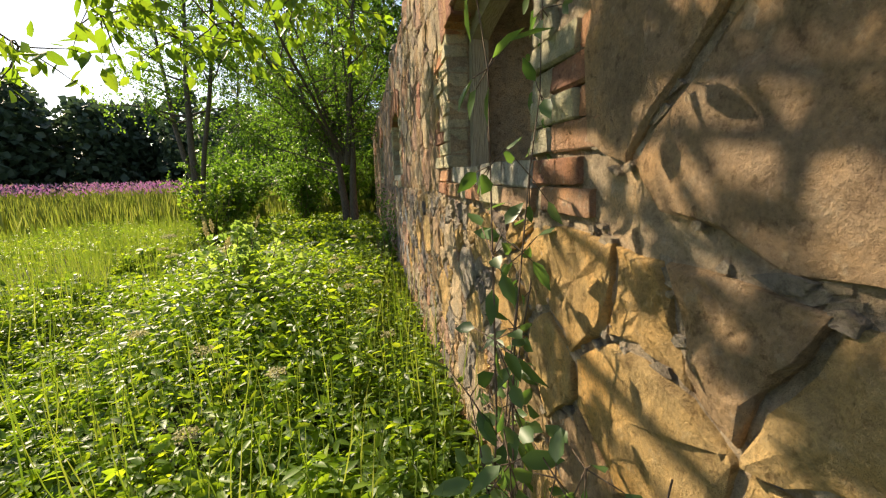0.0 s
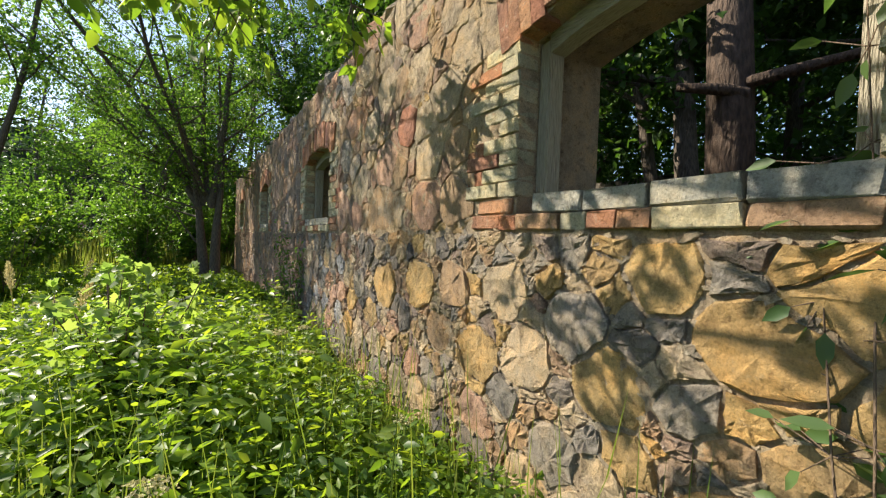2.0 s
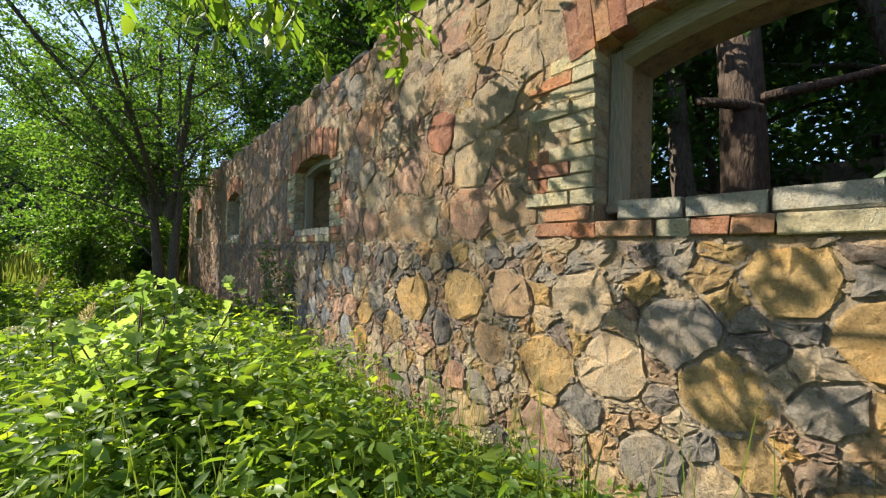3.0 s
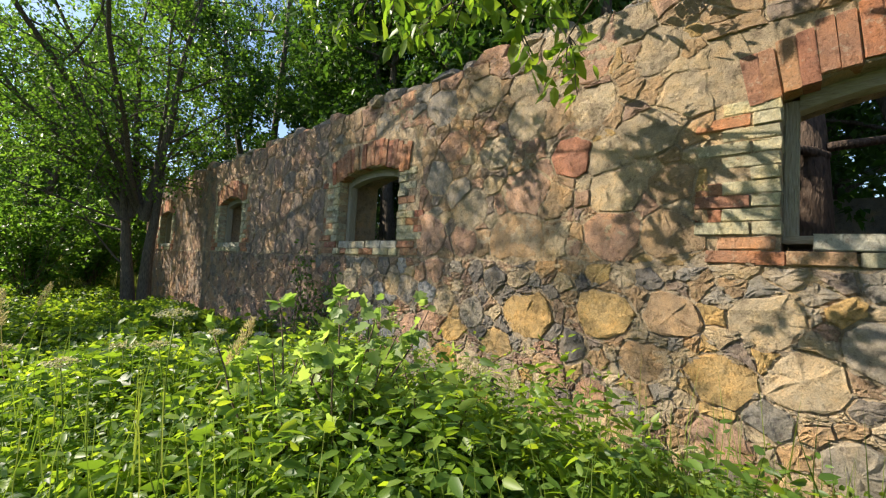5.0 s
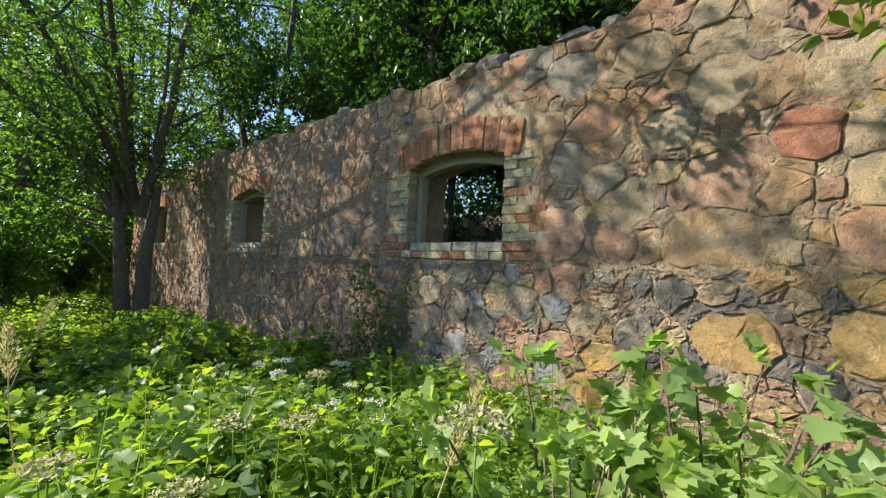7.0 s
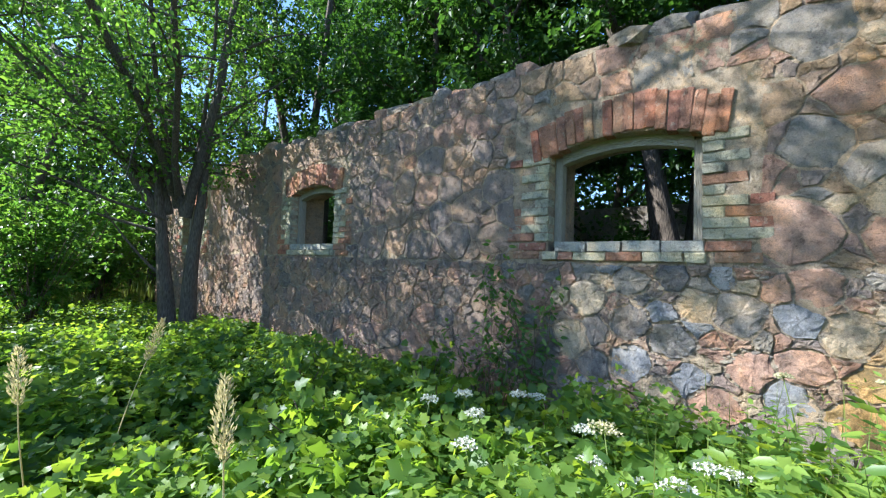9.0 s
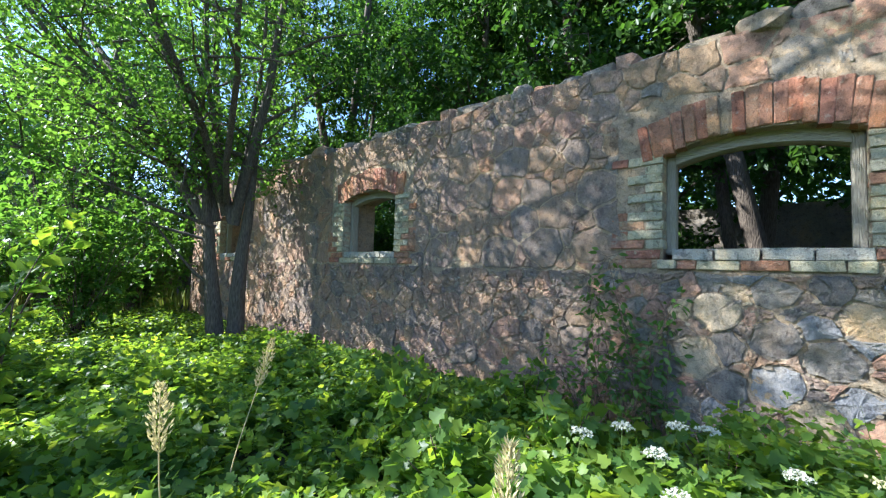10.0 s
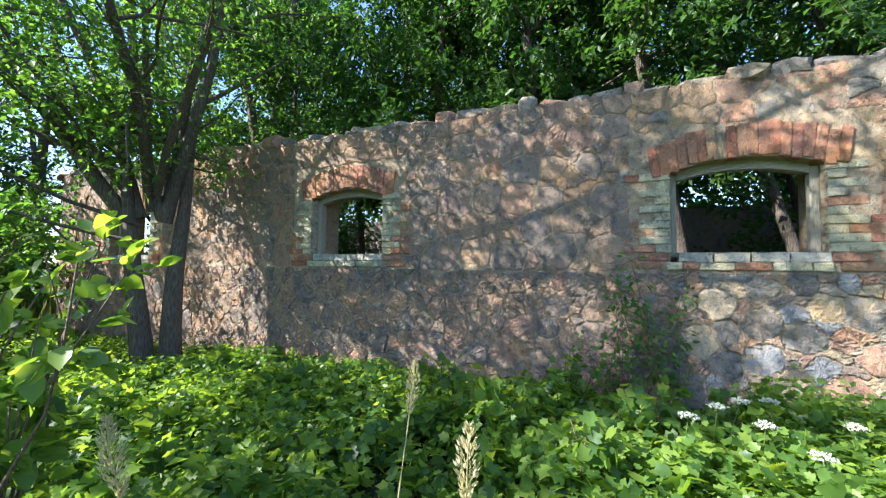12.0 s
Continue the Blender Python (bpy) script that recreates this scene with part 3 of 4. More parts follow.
def lay_coping():
    """Loose uneven stones along the broken top of the wall."""
    r = random.Random(31)
    y = Y0
    while y < Y1:
        w, h = r.uniform(.12, .5), r.uniform(.05, .17)
        bm = bmesh.new()
        bmesh.ops.create_icosphere(bm, subdivisions=2, radius=.5)
        for v in bm.verts:
            p = v.co.normalized()
            q = Vector((math.copysign(abs(p.x) ** .55, p.x), math.copysign(abs(p.y) ** .55, p.y), math.copysign(abs(p.z) ** .6, p.z)))
            v.co = q * .5 * (1 + .28 * noise.noise(p * 1.7 + Vector((y * 3, 0, 0))))
        bmesh.ops.scale(bm, vec=(r.uniform(.28, .5), w, h * 1.5), verts=bm.verts)
        me = bm_mesh("coping_stone", bm, r.choice([GREY, TAN, GREY, PINK]), False)
        part("coping_stone", me, wall, at=pose(FACE + .19 + r.uniform(-.03, .06), y + w / 2, TOP + h * .35, r.uniform(-8, 8), r.uniform(-6, 6), r.uniform(-15, 15)))
        if r.random() < .6:
            part("coping_stone", me, wall, at=pose(FACE + .44, y + w / 2, TOP + h * .4, 8, 4, 70))
        y += w * .93


# Added plain wall, itself unseen, that keeps the sky out of the windows.
bm = bmesh.new()
slab(bm, [(Y0, -.4), (Y1, -.4), (Y1, 3.0), (Y0, 3.0)], 8.0, 8.5)
tagged(new("wall_back", bm_mesh("wall_back", bm, GREY)), "plain rear stone wall added to block the sky behind the windows", "wall", kind="structure")


# window frames of weathered wood, without glass
def window(i, o):
    root = tagged(new("window_%d" % i), "empty arched window opening with weathered wooden frame", "window", kind="structure")
    root.location = (FACE + .17, (o[0] + o[1]) / 2, SILL_Z)
    h = (o[1] - o[0]) / 2
    if i == 4:
        h -= .02

    def beam(name, sx, sy, sz, at, mat):
        b = bmesh.new()
        bmesh.ops.create_cube(b, size=1)
        bmesh.ops.scale(b, vec=(sx, sy, sz), verts=b.verts)
        bmesh.ops.bevel(b, geom=b.edges[:], offset=.006, segments=2, affect="EDGES")
        part(name, bm_mesh(name, b, mat), root, at=pose(*at))
    for s in (-1, 1):
        beam("frame_post", .10, .07, SPRING - SILL_Z + .02, (0, s * (h - .035), (SPRING - SILL_Z) / 2), GREYWOOD)
    b = bmesh.new()
    ys = np.linspace(-h + .07, h - .07, 13)
    top = [(y, SPRING - SILL_Z + RISE * (1 - (y / h) ** 2) + .01) for y in ys]
    slab(b, [(y, z - .085) for y, z in top] + top[::-1], -.05, .05)
    part("frame_head", bm_mesh("frame_head", b, FRAME_WOOD), root)
    beam("frame_sill", .13, 2 * h, .045, (0, 0, -.022 + .004), FRAME_WOOD)
    beam("sill_board", .34, 2 * h - .02, .03, (.26, 0, -.02), FRAME_WOOD)


for i, o in enumerate(OPENINGS):
    window(i + 1, o)

# ---------------------------------------------------------------- trees
make_tree("multi_stem_tree", (-.42, 12.85, .05),
    [((-.1, .1, -.15), (-.06, .06, 1), .15, 3.2), ((.13, -.11, -.15), (-.06, .06, 1), .15, 3.4), ((-.27, .31, 2.0), (-.46, .52, 1), .10, 5.2), ((.01, -.01, 1.95), (.13, -.15, 1), .095, 5.6),
     ((-.17, .19, 2.0), (-.22, .25, 1), .07, 5.6), ((-.01, .01, 2.0), (-.1, .12, 1), .075, 5.8), ((0, 0, 2.0), (.05, -.03, 1), .05, 4.6), ((-.1, .1, 2.1), (-.38, -.4, 1), .05, 4.8), ((0, 0, 2.0), (.35, .45, 1), .05, 4.4),
     ((-.38, .44, 2.7), (-.7, .82, .3), .04, 3.2), ((-.17, .19, 1.68), (-.7, .8, .1), .03, 2.7), ((-.13, .15, .9), (-.6, .7, .5), .028, 1.9), ((-.2, .15, 1.9), (-1, -.2, .3), .03, 2.6), ((-.3, .3, 2.4), (-.9, -.5, .5), .034, 3.4), ((-.2, .0, 2.3), (-.42, -.66, 1), .06, 7.0), ((-.25, .3, 2.3), (-.75, .3, 1), .06, 7.0), ((-.15, -.1, 2.3), (-.34, -.95, 1), .05, 7.2)],
    7.6, 2.7, 30000, .085, "dark-barked multi-stemmed tree beside the wall", clear=.62, twigs=4, limbs=1)
make_tree("meadow_edge_tree", (-4.5, 12.5, .05), [((0, 0), (.05, -.05), .11), ((.2, 0), (-.2, .1), .09), ((-.2, .1), (.25, -.2), .08)], 9.6, 2.8, 15000, .09,
    "dense leafy tree between path and meadow", clear=.6, twigs=4)
make_tree("meadow_edge_tree", (-2.2, 18.4, .05), [((0, 0), (.1, -.1), .12), ((.2, 0), (-.15, .1), .1)], 9.0, 3.0, 13000, .10,
    "leafy tree at the meadow's edge", clear=.6, twigs=4)
BACK_TREES = [((3.4, 3.0), 9.5, 3.2), ((5.4, 6.4), 11, 3.6), ((3.4, 9.2), 10.5, 3.4), ((6.0, 12.0), 11.5, 3.6), ((3.2, 15.2), 12.0, 3.4), ((1.2, 20.5), 12.0, 3.6),
              ((8.8, 9.0), 12, 4.0), ((9.0, 2.0), 12, 4.0), ((-1.5, 25), 9, 4.0), ((8, 18), 12, 4), ((5.2, -1.5), 10, 3.6), ((13, 6), 13, 4.5), ((13, 13), 13, 4.5), ((3.8, 6.2), 8.5, 2.6), ((3.6, 12.2), 8.0, 2.6), ((3.9, -.8), 8.5, 2.8), ((2.6, 4.4), 9.5, 3.0), ((2.5, 7.9), 8.5, 2.8), ((2.8, 10.6), 8.5, 2.8), ((2.6, 13.6), 9.0, 2.8), ((4.4, 1.0), 9.0, 3.0), ((6.2, 3.2), 10, 3.4), ((-1.6, 23.5), 8, 3.2), ((2.8, 18.6), 13.0, 3.6), ((-.6, 21.5), 8.5, 3.2), ((-6.5, 25), 9, 3.6)]
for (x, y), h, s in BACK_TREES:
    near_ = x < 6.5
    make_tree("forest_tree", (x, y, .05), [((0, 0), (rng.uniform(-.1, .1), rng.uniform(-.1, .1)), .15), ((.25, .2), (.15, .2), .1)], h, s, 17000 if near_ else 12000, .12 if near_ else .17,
        "tall dense green tree growing behind the wall", LEAF_BACK_SHADE, clear=.55 if 2 < x < 6.5 and y < 14 else .1, twigs=3)
inner = thing("bare_trunk", (2.45, 2.25, .05), "thick rough-barked trunk with a broken branch stub", "tree")
for name_, path_ in (("trunk", bent((0, 0, -.1), (.02, .02, 1), 7.5, .17, .11, 14, .02)), ("branch_stub", bent((0, 0, 2.42), (-.6, .5, .1), .45, .05, .03, 3, .1)), ("branch", bent((0, 0, 2.5), (.4, -1, .05), 1.0, .045, .02, 4, .1))):
    V, F = tubes([path_], 12)
    part(name_, mesh_from(name_, V, F, PINE), inner)

# Trunk added only to darken the right of window 1; no real counterpart.
broad = thing("dark_filler_trunk", (2.55, 1.35, .05), "broad dark trunk added to fill the dark right side of the first window", "tree")
V, F = tubes([bent((0, 0, -.1), (0, .02, 1), 7.0, .24, .17, 12, .015)], 14)
part("trunk", mesh_from("trunk", V, F, BARK), broad)


def shrub(name, at, radius, height, leaves, size, mat, label, fine=True, stems=26, broad=.75):
    root = thing(name, (*at, float(lie(*at))), label, "shrub")
    paths, A, B = [], [], []
    for _ in range(stems):
        w = rng.uniform(0, 6.28)
        s = bent((0, 0, -.05), (math.cos(w) * radius * rng.uniform(.1, 1), math.sin(w) * radius * rng.uniform(.1, 1), height * .9), height * rng.uniform(.6, 1.0), .010, .003, 6, .1)
        paths.append(s)
        for p, _ in s[2:]:
            for _ in range(3):
                A.append(p)
                B.append(p + random_ways(1, .3)[0] * radius * .3)
    V, F = tubes(paths, 5)
    tagged(part("stem_growth", mesh_from("stem_growth", V, F, TWIG), root), kind="stuff")
    A, B = np.array(A), np.array(B)
    i = rng.integers(0, len(A), leaves)
    P = A[i] + (B[i] - A[i]) * rng.uniform(.1, 1.1, (leaves, 1))
    D = unit(B[i] - A[i]) + random_ways(leaves, -.2) * .7
    L = size * rng.uniform(.6, 1.2, leaves)
    part("leaves", leaf_mesh("leaves", P, D, random_ways(leaves, 2.0), L, L * broad, mat, fine), root)
    return root


shrub("shrub", (-3.2, 9.45), .45, 1.7, 1500, .085, LEAF_HERB, "dense green shrub below the tree")
for x, y, r_, h_ in ((-2.0, 14.6, 1.3, 2.9), (-.7, 17.3, 1.3, 2.8), (-4.4, 16.0, 1.4, 2.6), (-2.4, 18.6, 1.6, 3.2), (.4, 19.6, 1.6, 3.2)):
    shrub("shrub", (x, y), r_, h_, 7500, .09, LEAF_TREE, "sunlit yellow-green shrub behind the tree", False, 36)
shrub("shrub", (-4.0, 12.9), 1.2, 2.4, 7000, .09, LEAF_TREE, "tall rounded green shrub beside the meadow", False, 40)
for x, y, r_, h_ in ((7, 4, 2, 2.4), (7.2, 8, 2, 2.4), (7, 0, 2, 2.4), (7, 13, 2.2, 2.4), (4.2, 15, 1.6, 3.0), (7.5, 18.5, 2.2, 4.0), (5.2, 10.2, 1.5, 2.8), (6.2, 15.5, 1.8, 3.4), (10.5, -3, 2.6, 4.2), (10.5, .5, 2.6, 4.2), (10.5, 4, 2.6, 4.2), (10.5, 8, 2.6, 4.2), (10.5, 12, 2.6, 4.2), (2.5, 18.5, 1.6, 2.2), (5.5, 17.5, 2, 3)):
    shrub("shrub", (x, y), r_, h_, 9000, .09, LEAF_BACK_SHADE, "shaded dark green shrub inside the ruin", False, 40)


# overhanging tree: leafy limbs reach over the path
def overhanging_tree():
    root = thing("overhanging_tree", (-2.9, -1.9, .03), "tree with leafy limbs hanging over the path", "tree")
    paths = [bent((0, 0, -.1), (.05, .1, 1), 5.2, .13, .05, 8, .04)]
    tips = []
    ends = [(-.02, 3.45, 2.85), (-.7, 3.4, 2.6), (-.95, 3.4, 2.65), (-1.25, 3.5, 2.55), (-1.8, 2.75, 2.3), (-1.5, 3.0, 2.6), (-1.0, 3.9, 2.9), (-1.6, 3.8, 2.9), (-.5, 4.0, 3.0), (-.35, 3.3, 2.9), (-.8, 4.8, 3.5), (-.7, 5.7, 3.75), (-.4, 5.2, 3.4), (.2, 3.1, 3.5), (-.9, 4.2, 3.6), (.0, 4.2, 3.9), (-1.0, 2.6, 3.75), (-.6, 2.0, 3.2), (-1.3, 2.5, 3.5), (-.5, 1.7, 3.4), (-.9, 2.2, 3.0), (-.4, 1.3, 3.5), (-.7, 1.7, 3.9), (-.3, 1.5, 3.1), (-.8, 2.3, 4.1)]
    for e in ends:
        end = np.array(e) - np.array((-2.9, -1.9, .03))
        start = np.array((.1, .2, 3.0 + rng.uniform(0, 1.2)))
        mid = (start + end) / 2 + np.array((0, 0, .55))
        path = []
        for i in range(9):
            t = i / 8
            path.append(((1 - t) ** 2 * start + 2 * t * (1 - t) * mid + t * t * end + rng.normal(0, .02, 3), .035 * (1 - t) + .005))
        paths.append(path)
        for p, _ in path[7:]:
            for _ in range(5):
                t = bent(p, random_ways(1, -.5)[0] * (1, 1, .8), rng.uniform(.2, .42), .005, .002, 4, .15, -.06)
                paths.append(t)
                tips.append(t)
    V, F = tubes(paths, 6)
    part("trunk", mesh_from("trunk", V, F, BARK), root)
    P, D = [], []
    for t in tips:
        for p, _ in t[1:]:
            for _ in range(2):
                P.append(p + rng.normal(0, .03, 3))
                D.append(random_ways(1, -1.0)[0])
    P, D = np.array(P), np.array(D)
    L = rng.uniform(.08, .14, len(P))
    part("crown", leaf_mesh("crown", P, D, random_ways(len(P), 1.0), L, L * .5, LEAF_BRANCH, True, .1), root)


overhanging_tree()

# ---------------------------------------------------------------- undergrowth
PATH_LINE = [(0, -1.2), (0, 0), (-.45, .45), (-1.0, 1.15), (-1.6, 1.6), (-2.1, 2.0), (-2.35, 2.75), (-2.47, 3.75), (-2.85, 5.2), (-3.05, 6.0), (-3.5, 6.75), (-3.9, 7.25)]


def from_path(x, y):
    best = np.full(np.shape(x), 9.0)
    for (ax, ay), (bx, by) in zip(PATH_LINE, PATH_LINE[1:]):
        dx, dy = bx - ax, by - ay
        t = np.clip(((x - ax) * dx + (y - ay) * dy) / (dx * dx + dy * dy), 0, 1)
        best = np.minimum(best, np.hypot(x - ax - t * dx, y - ay - t * dy))
    return best


def growth(x, y):
    """Height of the herb layer: a mound beside the wall, low by the wall's foot and along the trodden line."""
    mound = .30 * np.exp(-((x + 1.1) / .8) ** 2 - ((y - 3.9) / 1.5) ** 2)
    h = .48 + mound + .15 * np.sin(x * 3.1 + y * 1.3) * np.sin(y * 2.3 - x) + .07 * np.sin(x * 9 + y * 4) * np.sin(y * 8 - x * 3)
    h = h * np.clip((.50 - x) / .55, .45, 1)
    h = h * (1 - .42 * np.clip((y - 5.2) / 2.2, 0, 1))
    return h * np.clip((from_path(x, y) - .15) / .75, .25, 1)


def herbs(name, count, box, size, mat, label, levels=7, seed=1, wide=.62, fine=True, tall=1.0):
    """Upright stems with pairs of leaves that droop at the tip, thickest towards the top."""
    g = np.random.default_rng(seed)
    x, y = g.uniform(box[0], box[1], count), g.uniform(box[2], box[3], count)
    ok = (x < .46) & (g.random(count) < .35 + .65 * (np.sin(x * 2.2 + seed) * np.cos(y * 1.7 + seed * 2) > -.5))
    x, y = x[ok], y[ok]
    k = len(x)
    h = growth(x, y) * g.uniform(.45, 1.2, k) * tall
    lean = g.normal(0, .13, (k, 2))
    z0 = lie(x, y)
    P, D, L = [], [], []
    for i in range(levels):
        t = .25 + .75 * (i + 1) / levels
        w = g.uniform(0, 6.28, k)
        for s in range(3 if i > levels - 3 else 2):
            ww = w + s * (2.1 if i > levels - 3 else math.pi) + g.normal(0, .25, k)
            base = np.stack([x + lean[:, 0] * h * t * 2, y + lean[:, 1] * h * t * 2, z0 + h * t], 1)
            d = np.stack([np.cos(ww), np.sin(ww), g.normal(.05 + .5 * (i == levels - 1), .3, k)], 1)
            P.append(base + d * .02)
            D.append(d)
            L.append(size * g.uniform(.6, 1.2, k) * (1.15 - .55 * (i == levels - 1)))
    P, D, L = np.concatenate(P), np.concatenate(D), np.concatenate(L)
    N = np.tile((0, 0, 1.0), (len(P), 1)) + g.normal(0, .7, (len(P), 3))
    tagged(new(name, leaf_mesh(name, P, D, N, L, L * wide, mat, fine, .25)), label, "undergrowth", kind="stuff")


herbs("nettles", 5400, (-3.4, .5, .2, 6.2), .068, LEAF_HERB, "bright green nettles and herbs in the sun", 8, 1, .46)
herbs("ground_elder", 4600, (-4.2, .5, 5.2, 12.5), .085, LEAF_HERB, "lush shaded green herbs along the wall", 6, 2, .95, "lobed")
herbs("low_herbs", 2400, (-6, .5, -.8, 16), .07, LEAF_HERB, "low mixed green weeds", 5, 3, .6, False, .7)
herbs("far_herbs", 2600, (-9, .5, 9, 17.4), .09, LEAF_HERB, "green weeds beneath the tree", 5, 4, .7, False, 1.0)


def blades(name, count, box, height, mat, label, seed, width=.007, keep=None, category="grass"):
    g = np.random.default_rng(seed)
    x, y = g.uniform(box[0], box[1], count), g.uniform(box[2], box[3], count)
    ok = ((x < .47) | (y > 17.9)) & (from_path(x, y) > .25)
    if keep is not None:
        ok &= keep(x, y)
    x, y = x[ok], y[ok]
    k = len(x)
    w = g.uniform(0, 6.28, k)
    P = np.stack([x, y, lie(x, y) - .01], 1)
    D = np.stack([np.cos(w) * .35, np.sin(w) * .35, np.ones(k)], 1) + g.normal(0, .12, (k, 3))
    N = np.stack([np.cos(w), np.sin(w), np.full(k, .2)], 1)
    L = height * g.uniform(.5, 1.25, k)
    tagged(new(name, leaf_mesh(name, P, D, N, L, width * g.uniform(.7, 1.4, k), mat, width < .02, .22)), label, category, kind="stuff")


blades("tall_grass", 5000, (-5, .45, -.5, 13), .72, GRASS, "long green grass blades among the weeds", 11, keep=lambda x, y: (y < 5.5) | (x < -3.2))
blades("meadow_grass", 32000, (-34, -3.5, 6, 46), .75, MEADOW, "sunlit yellow-green meadow grass", 12, .03, lambda x, y: (y > 15.0) | (x < -9))
blades("field_grass", 9000, (-4, 9, 17, 34), .6, MEADOW, "tall grass beyond the end of the wall", 15, .03)
blades("near_meadow_grass", 15000, (-10, -3.4, 2, 17), .5, GRASS, "soft bright grass beside the path", 14, .008)


def fireweed():
    g = np.random.default_rng(13)
    k = 5200
    x, y = g.uniform(-42, -8, k), g.uniform(30, 46, k)
    P = np.stack([x, y, lie(x, y) + .55 + g.uniform(0, .75, k)], 1)
    tagged(new("fireweed", leaf_mesh("fireweed", P, random_ways(k, 1.5), random_ways(k, .2), g.uniform(.14, .3, k), g.uniform(.06, .14, k), FIREWEED, False)), "band of purple-pink fireweed across the meadow", "flowers", kind="stuff")


fireweed()


def far_woods():
    g = np.random.default_rng(17)
    P = []
    for i in range(150):
        w = radians(g.uniform(-8, 115))
        d = g.uniform(56, 76)
        cx, cy = -math.sin(w) * d, math.cos(w) * d
        h = g.uniform(8, 13)
        k = 620
        t = g.random(k)
        rad = 3.4 * np.sqrt(np.clip(1 - (t * 1.05 - .3) ** 2 / .6, .05, 1)) * g.uniform(.6, 1.05, k)
        a = g.uniform(0, 6.28, k)
        P.append(np.stack([cx + rad * np.cos(a), cy + rad * np.sin(a), .3 + h * t], 1))
    P = np.concatenate(P)
    k = len(P)
    L = g.uniform(.6, 1.25, k)
    tagged(new("far_woods", leaf_mesh("far_woods", P, random_ways(k, -.2), random_ways(k, .6), L, L * .8, HAZED_WOODS, False)), "dark distant woods beyond the meadow", "woods", kind="stuff")


far_woods()


def forest_understorey():
    """The shaded mass of leaves that closes the woods behind the ruin."""
    g = np.random.default_rng(23)
    k = 60000
    P = np.stack([g.uniform(9.2, 14, k), g.uniform(-14, 30, k), 8.5 * g.random(k) ** 1.2], 1)
    L = g.uniform(.16, .34, k)
    tagged(new("forest_understorey", leaf_mesh("forest_understorey", P, random_ways(k, -.2), random_ways(k, 1.0), L, L * .65, LEAF_BACK_SHADE, False)), "deep shaded green woods behind the ruin", "woods", kind="stuff")


forest_understorey()


# single plants that stand out
def umbel(at, height, size, mat=FLOWER, label="cream umbel flower on a thin stalk among the weeds"):
    root = thing("umbel_flower", (*at, float(lie(*at))), label, "wild flower", "umbel flowers")
    stalk = bent((0, 0, -.02), (rng.normal(0, .1), rng.normal(0, .1), 1), height, .004, .0025, 5, .04)
    tip = stalk[-1][0]
    paths, P = [stalk], []
    for i in range(16):
        w, r_ = i * 2.4, size * math.sqrt((i + .5) / 16)
        end = tip + np.array((r_ * math.cos(w), r_ * math.sin(w), size * .55 - r_ * .25 + rng.normal(0, .004)))
        paths.append([(tip, .0012), (end, .0008)])
        for _ in range(9):
            P.append(end + rng.normal(0, size * .12, 3) * (1, 1, .35))
    V, F = tubes(paths, 4)
    part("stalk", mesh_from("stalk", V, F, GRASS), root)
    P = np.array(P)
    part("flower_head", leaf_mesh("flower_head", P, random_ways(len(P), .3), random_ways(len(P), 2), .014, .012, mat, False), root)


UMBELS = [(-.28, 3.87, .72, .06), (-.12, 3.5, .62, .05), (-.02, 3.1, .55, .05), (.1, 2.7, .45, .05), (-.4, 4.4, .75, .05), (-.05, 4.2, .7, .045), (.12, 3.8, .6, .04), (-.9, 2.3, .62, .06), (-1.3, 2.5, .66, .06),
          (-1.85, 4.15, 1.0, .07), (-2.05, 4.7, .72, .07), (-1.6, 4.9, .75, .06), (-1.75, 5.3, .7, .07), (-1.25, 5.6, .7, .06), (-2.3, 5.2, .75, .06), (-.15, 4.75, .9, .035), (.05, 5.0, .85, .035), (-.55, 2.0, .55, .05), (-.75, 1.7, .5, .05)]
for x, y, h, s in UMBELS:
    umbel((x, y), h, s)
for x, y, h in ((-.95, 6.5, .52), (-.75, 6.75, .55), (-1.0, 6.9, .5), (-.6, 6.3, .55), (-1.25, 6.2, .5), (-.45, 6.6, .52), (-.7, 6.0, .5), (-.95, 5.9, .48), (-1.2, 5.2, .58), (-1.08, 5.35, .6), (-1.0, 5.12, .55), (-1.3, 5.42, .6), (-.9, 5.3, .56), (-1.15, 5.6, .55)):
    umbel((x, y), h, .052, FLOWER_WHITE, "small white umbel flower in the shaded weeds")


def plume(at, height):
    root = thing("grass_plume", (*at, float(lie(*at))), "tall grass stalk with a pale feathery seed plume", "grass", "grass plumes")
    s = bent((0, 0, -.02), (rng.normal(0, .12), rng.normal(0, .12), 1), height, .004, .002, 8, .03)
    V, F = tubes([s], 5)
    part("stalk", mesh_from("stalk", V, F, PLUME), root)
    P, D = [], []
    for _ in range(260):
        t = rng.uniform(.74, 1.0)
        i = min(7, int(t * 8))
        p = s[i][0] + (s[i + 1][0] - s[i][0]) * (t * 8 - i)
        w = rng.uniform(0, 6.28)
        r_ = .035 * math.sin(math.pi * min(1, (t - .72) / .29)) * rng.uniform(.2, 1)
        P.append(p + np.array((r_ * math.cos(w), r_ * math.sin(w), 0)))
        D.append((math.cos(w) * .6, math.sin(w) * .6, 1))
    part("seed_head", leaf_mesh("seed_head", P, D, random_ways(len(P), 0), .024, .007, PLUME, False), root)


for x, y, h in ((-1.75, 4.55, 1.02), (-2.2, 6.5, .98), (-2.6, 7.7, .95), (-2.25, 8.2, 1.0), (-3.0, 8.6, 1.0)):
    plume((x, y), h)


def big_leaf_bush(at, height, radius, leaves, label):
    shrub("pale_leaved_bush", at, radius, height, int(leaves * 3.2), .064, LEAF_PALE, label, "lobed", 16, 1.0)


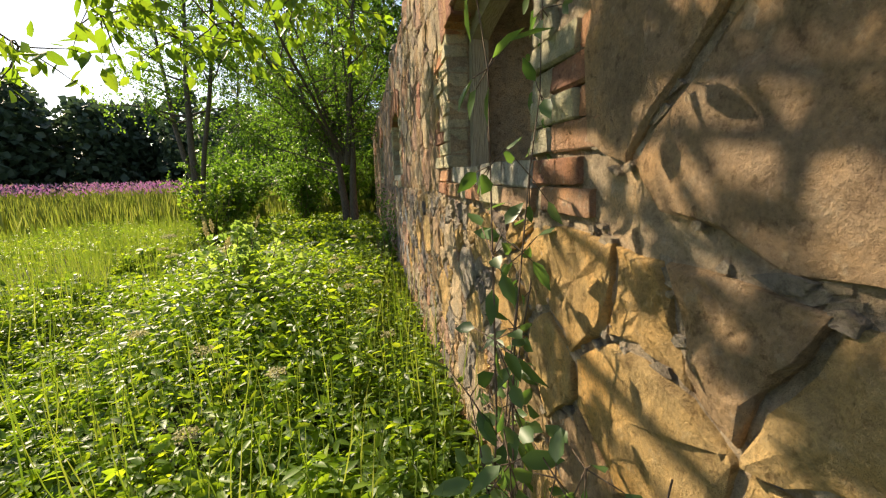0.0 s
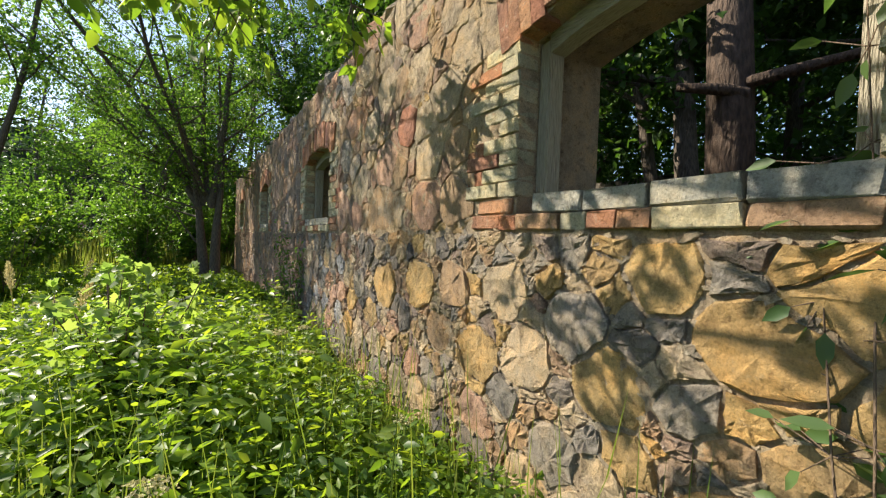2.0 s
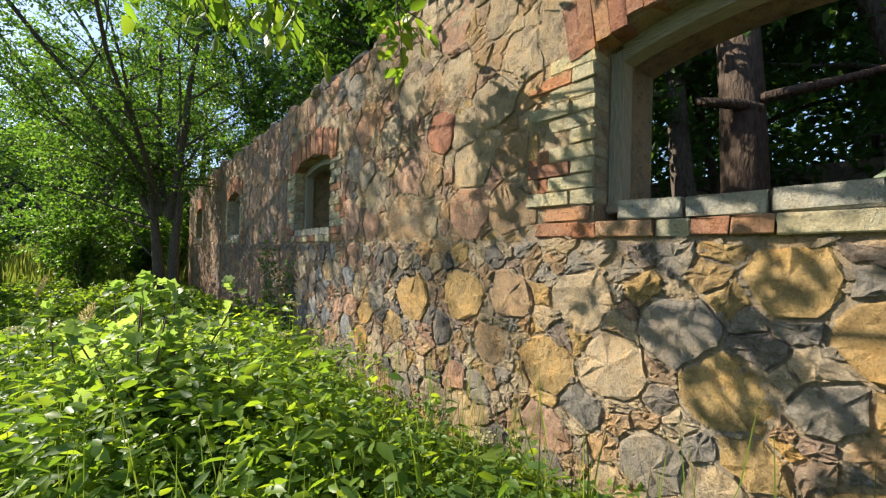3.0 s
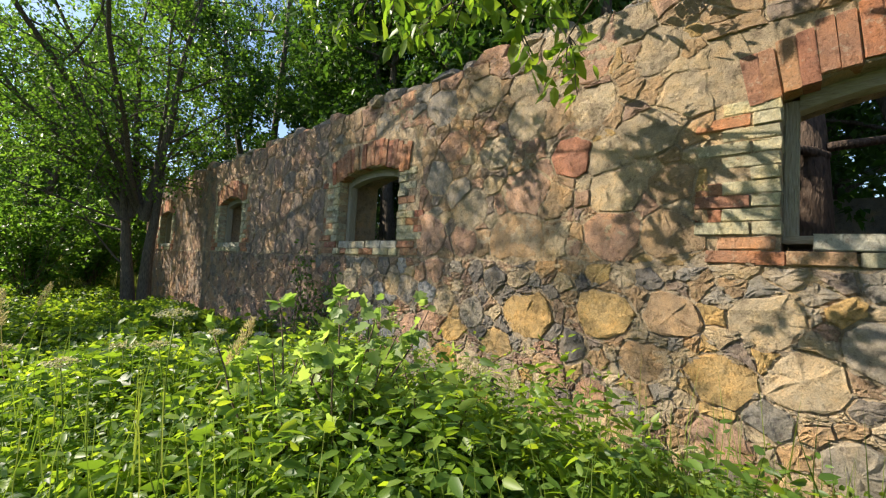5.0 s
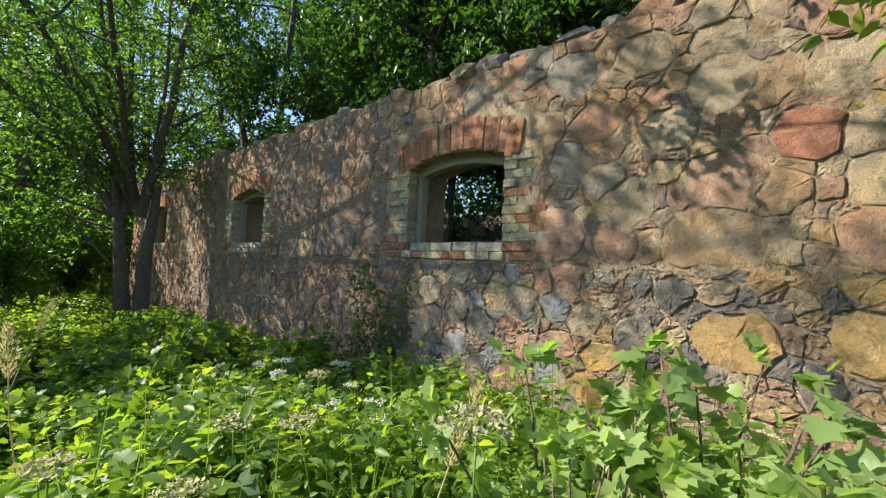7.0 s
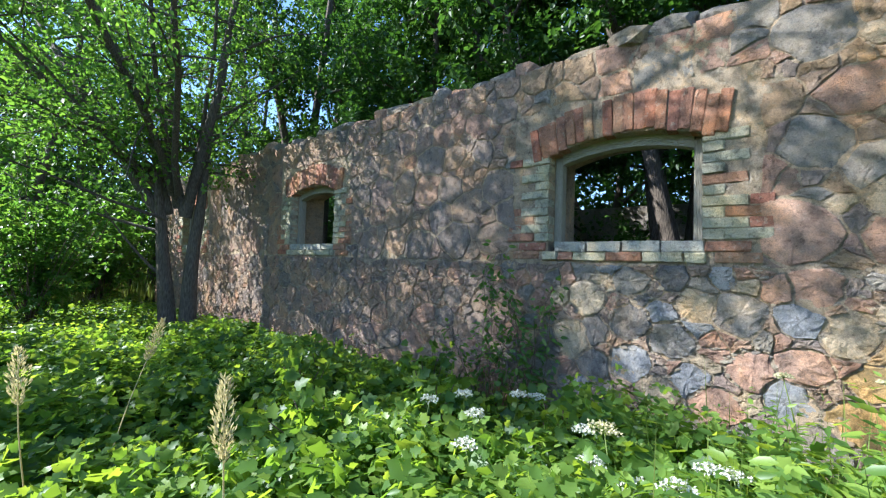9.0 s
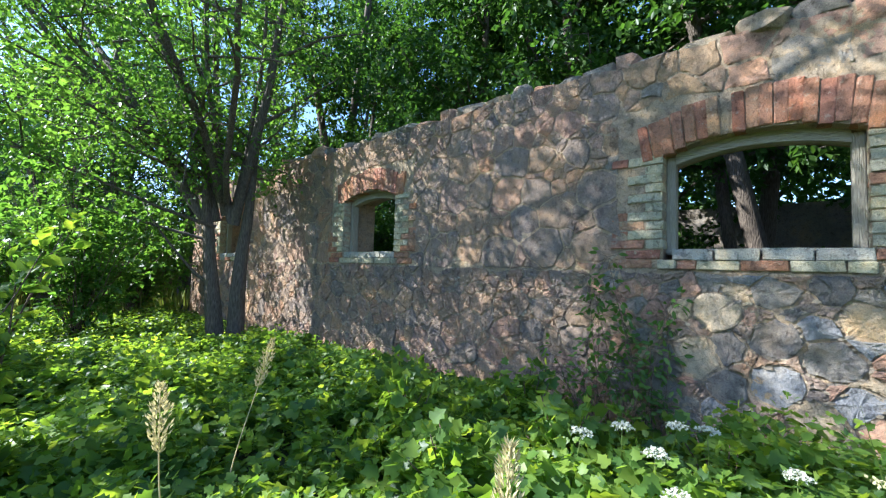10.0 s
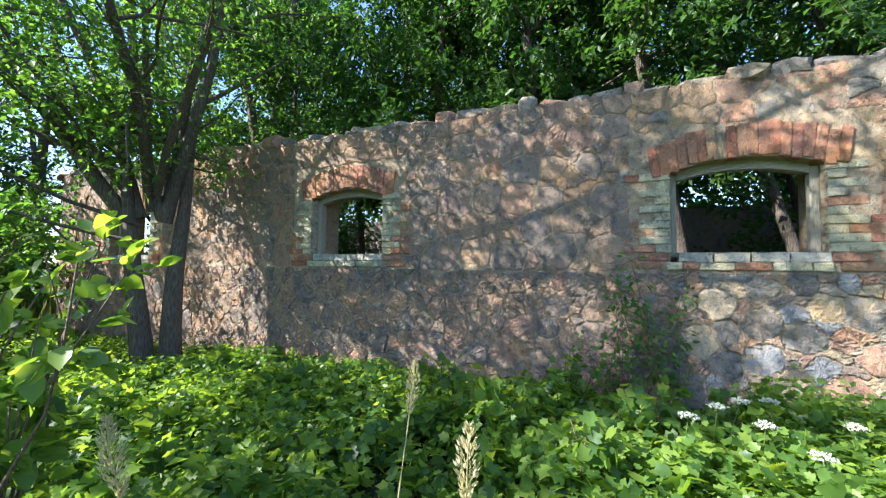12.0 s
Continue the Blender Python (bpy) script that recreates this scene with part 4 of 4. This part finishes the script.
big_leaf_bush((-1.06, 3.92), 1.2, .30, 280, "pale green broad-leaved bush in the sun")
big_leaf_bush((-1.28, 4.15), 1.16, .26, 250, "pale green broad-leaved bush in the sun")
big_leaf_bush((-.75, 3.6), .9, .3, 220, "low pale green broad-leaved bush")
big_leaf_bush((-.4, 3.45), .5, .3, 180, "low pale green broad-leaved bush")

for x, y, h in ((-.6, 7.1, .62), (-.25, 6.3, .6), (.0, 7.7, .62), (-1.0, 8.2, .66), (-.45, 8.7, .6), (-1.3, 7.4, .6), (-.2, 5.6, .55)):
    shrub("leafy_seedling", (x, y), .32, h, 260, .085, LEAF_HERB, "broad-leaved green seedling among the shaded weeds", "lobed", 12, 1.0)


def sapling(name, at, height, leaves, size, lean, label, mat=LEAF_VINE, stems=4, spread=.25):
    root = thing(name, (*at, float(lie(*at))), label, "sapling")
    paths, P, D = [], [], []
    for _ in range(stems):
        s = bent((rng.normal(0, .03), rng.normal(0, .05), -.05), (lean[0] + rng.normal(0, .06), lean[1] + rng.normal(0, spread * .5), 1), height * rng.uniform(.6, 1), .0045, .0015, 9, .05)
        paths.append(s)
        for _ in range(leaves // stems):
            i = rng.integers(2, 10)
            p = s[i][0]
            d = random_ways(1, -.1)[0] * (.5, 1, .8)
            q = p + d * rng.uniform(.03, .14)
            paths.append([(p, .002), (q, .0012)])
            P.append(q)
            D.append(d + (0, 0, -.3))
    V, F = tubes(paths, 5)
    tagged(part("stem_growth", mesh_from("stem_growth", V, F, TWIG), root), kind="stuff")
    k = len(P)
    N = random_ways(k, .6) + np.array((-.8, 0, .3))
    part("leaves", leaf_mesh("leaves", P, D, N, size * rng.uniform(.6, 1.25, k), size * .52, mat, True), root)


sapling("climbing_sapling", (.34, 1.0), 2.3, 170, .08, (.02, -.03), "slender leafy sapling against the stone wall")
sapling("climbing_sapling", (.30, .85), 1.05, 110, .085, (.02, -.05), "slender leafy sapling against the stone wall")
sapling("climbing_sapling", (.36, .56), 1.2, 12, .085, (.0, .03), "broad-leaved sapling shoot against the wall", LEAF_VINE, 2)
sapling("wall_sapling", (.33, 6.85), 1.75, 420, .065, (.02, -.04), "small leafy sapling growing up the wall", LEAF_TREE, 6, .4)
sapling("wall_sapling", (.30, 7.3), 1.3, 260, .065, (.0, .05), "small leafy sapling growing up the wall", LEAF_TREE, 5, .4)


def dry_tuft(at):
    g = rng
    root = thing("dry_tuft", (*at, float(lie(*at))), "tuft of dead brown stalks at the wall's foot", "dry plant")
    k = 150
    w = g.uniform(0, 6.28, k)
    P = np.stack([.06 * np.cos(w), .09 * np.sin(w), np.zeros(k)], 1)
    D = np.stack([np.cos(w) * .3, np.sin(w) * .4, np.ones(k)], 1)
    tagged(part("stalk_growth", leaf_mesh("stalk_growth", P, D, random_ways(k, 0), g.uniform(.2, .5, k), .008, DRY, True, .3), root), kind="stuff")


dry_tuft((.30, 7.1))

# ---------------------------------------------------------------- the wall's pieces
lay_stones()
lay_mortar()
lay_chips()
lay_bricks()
lay_coping()
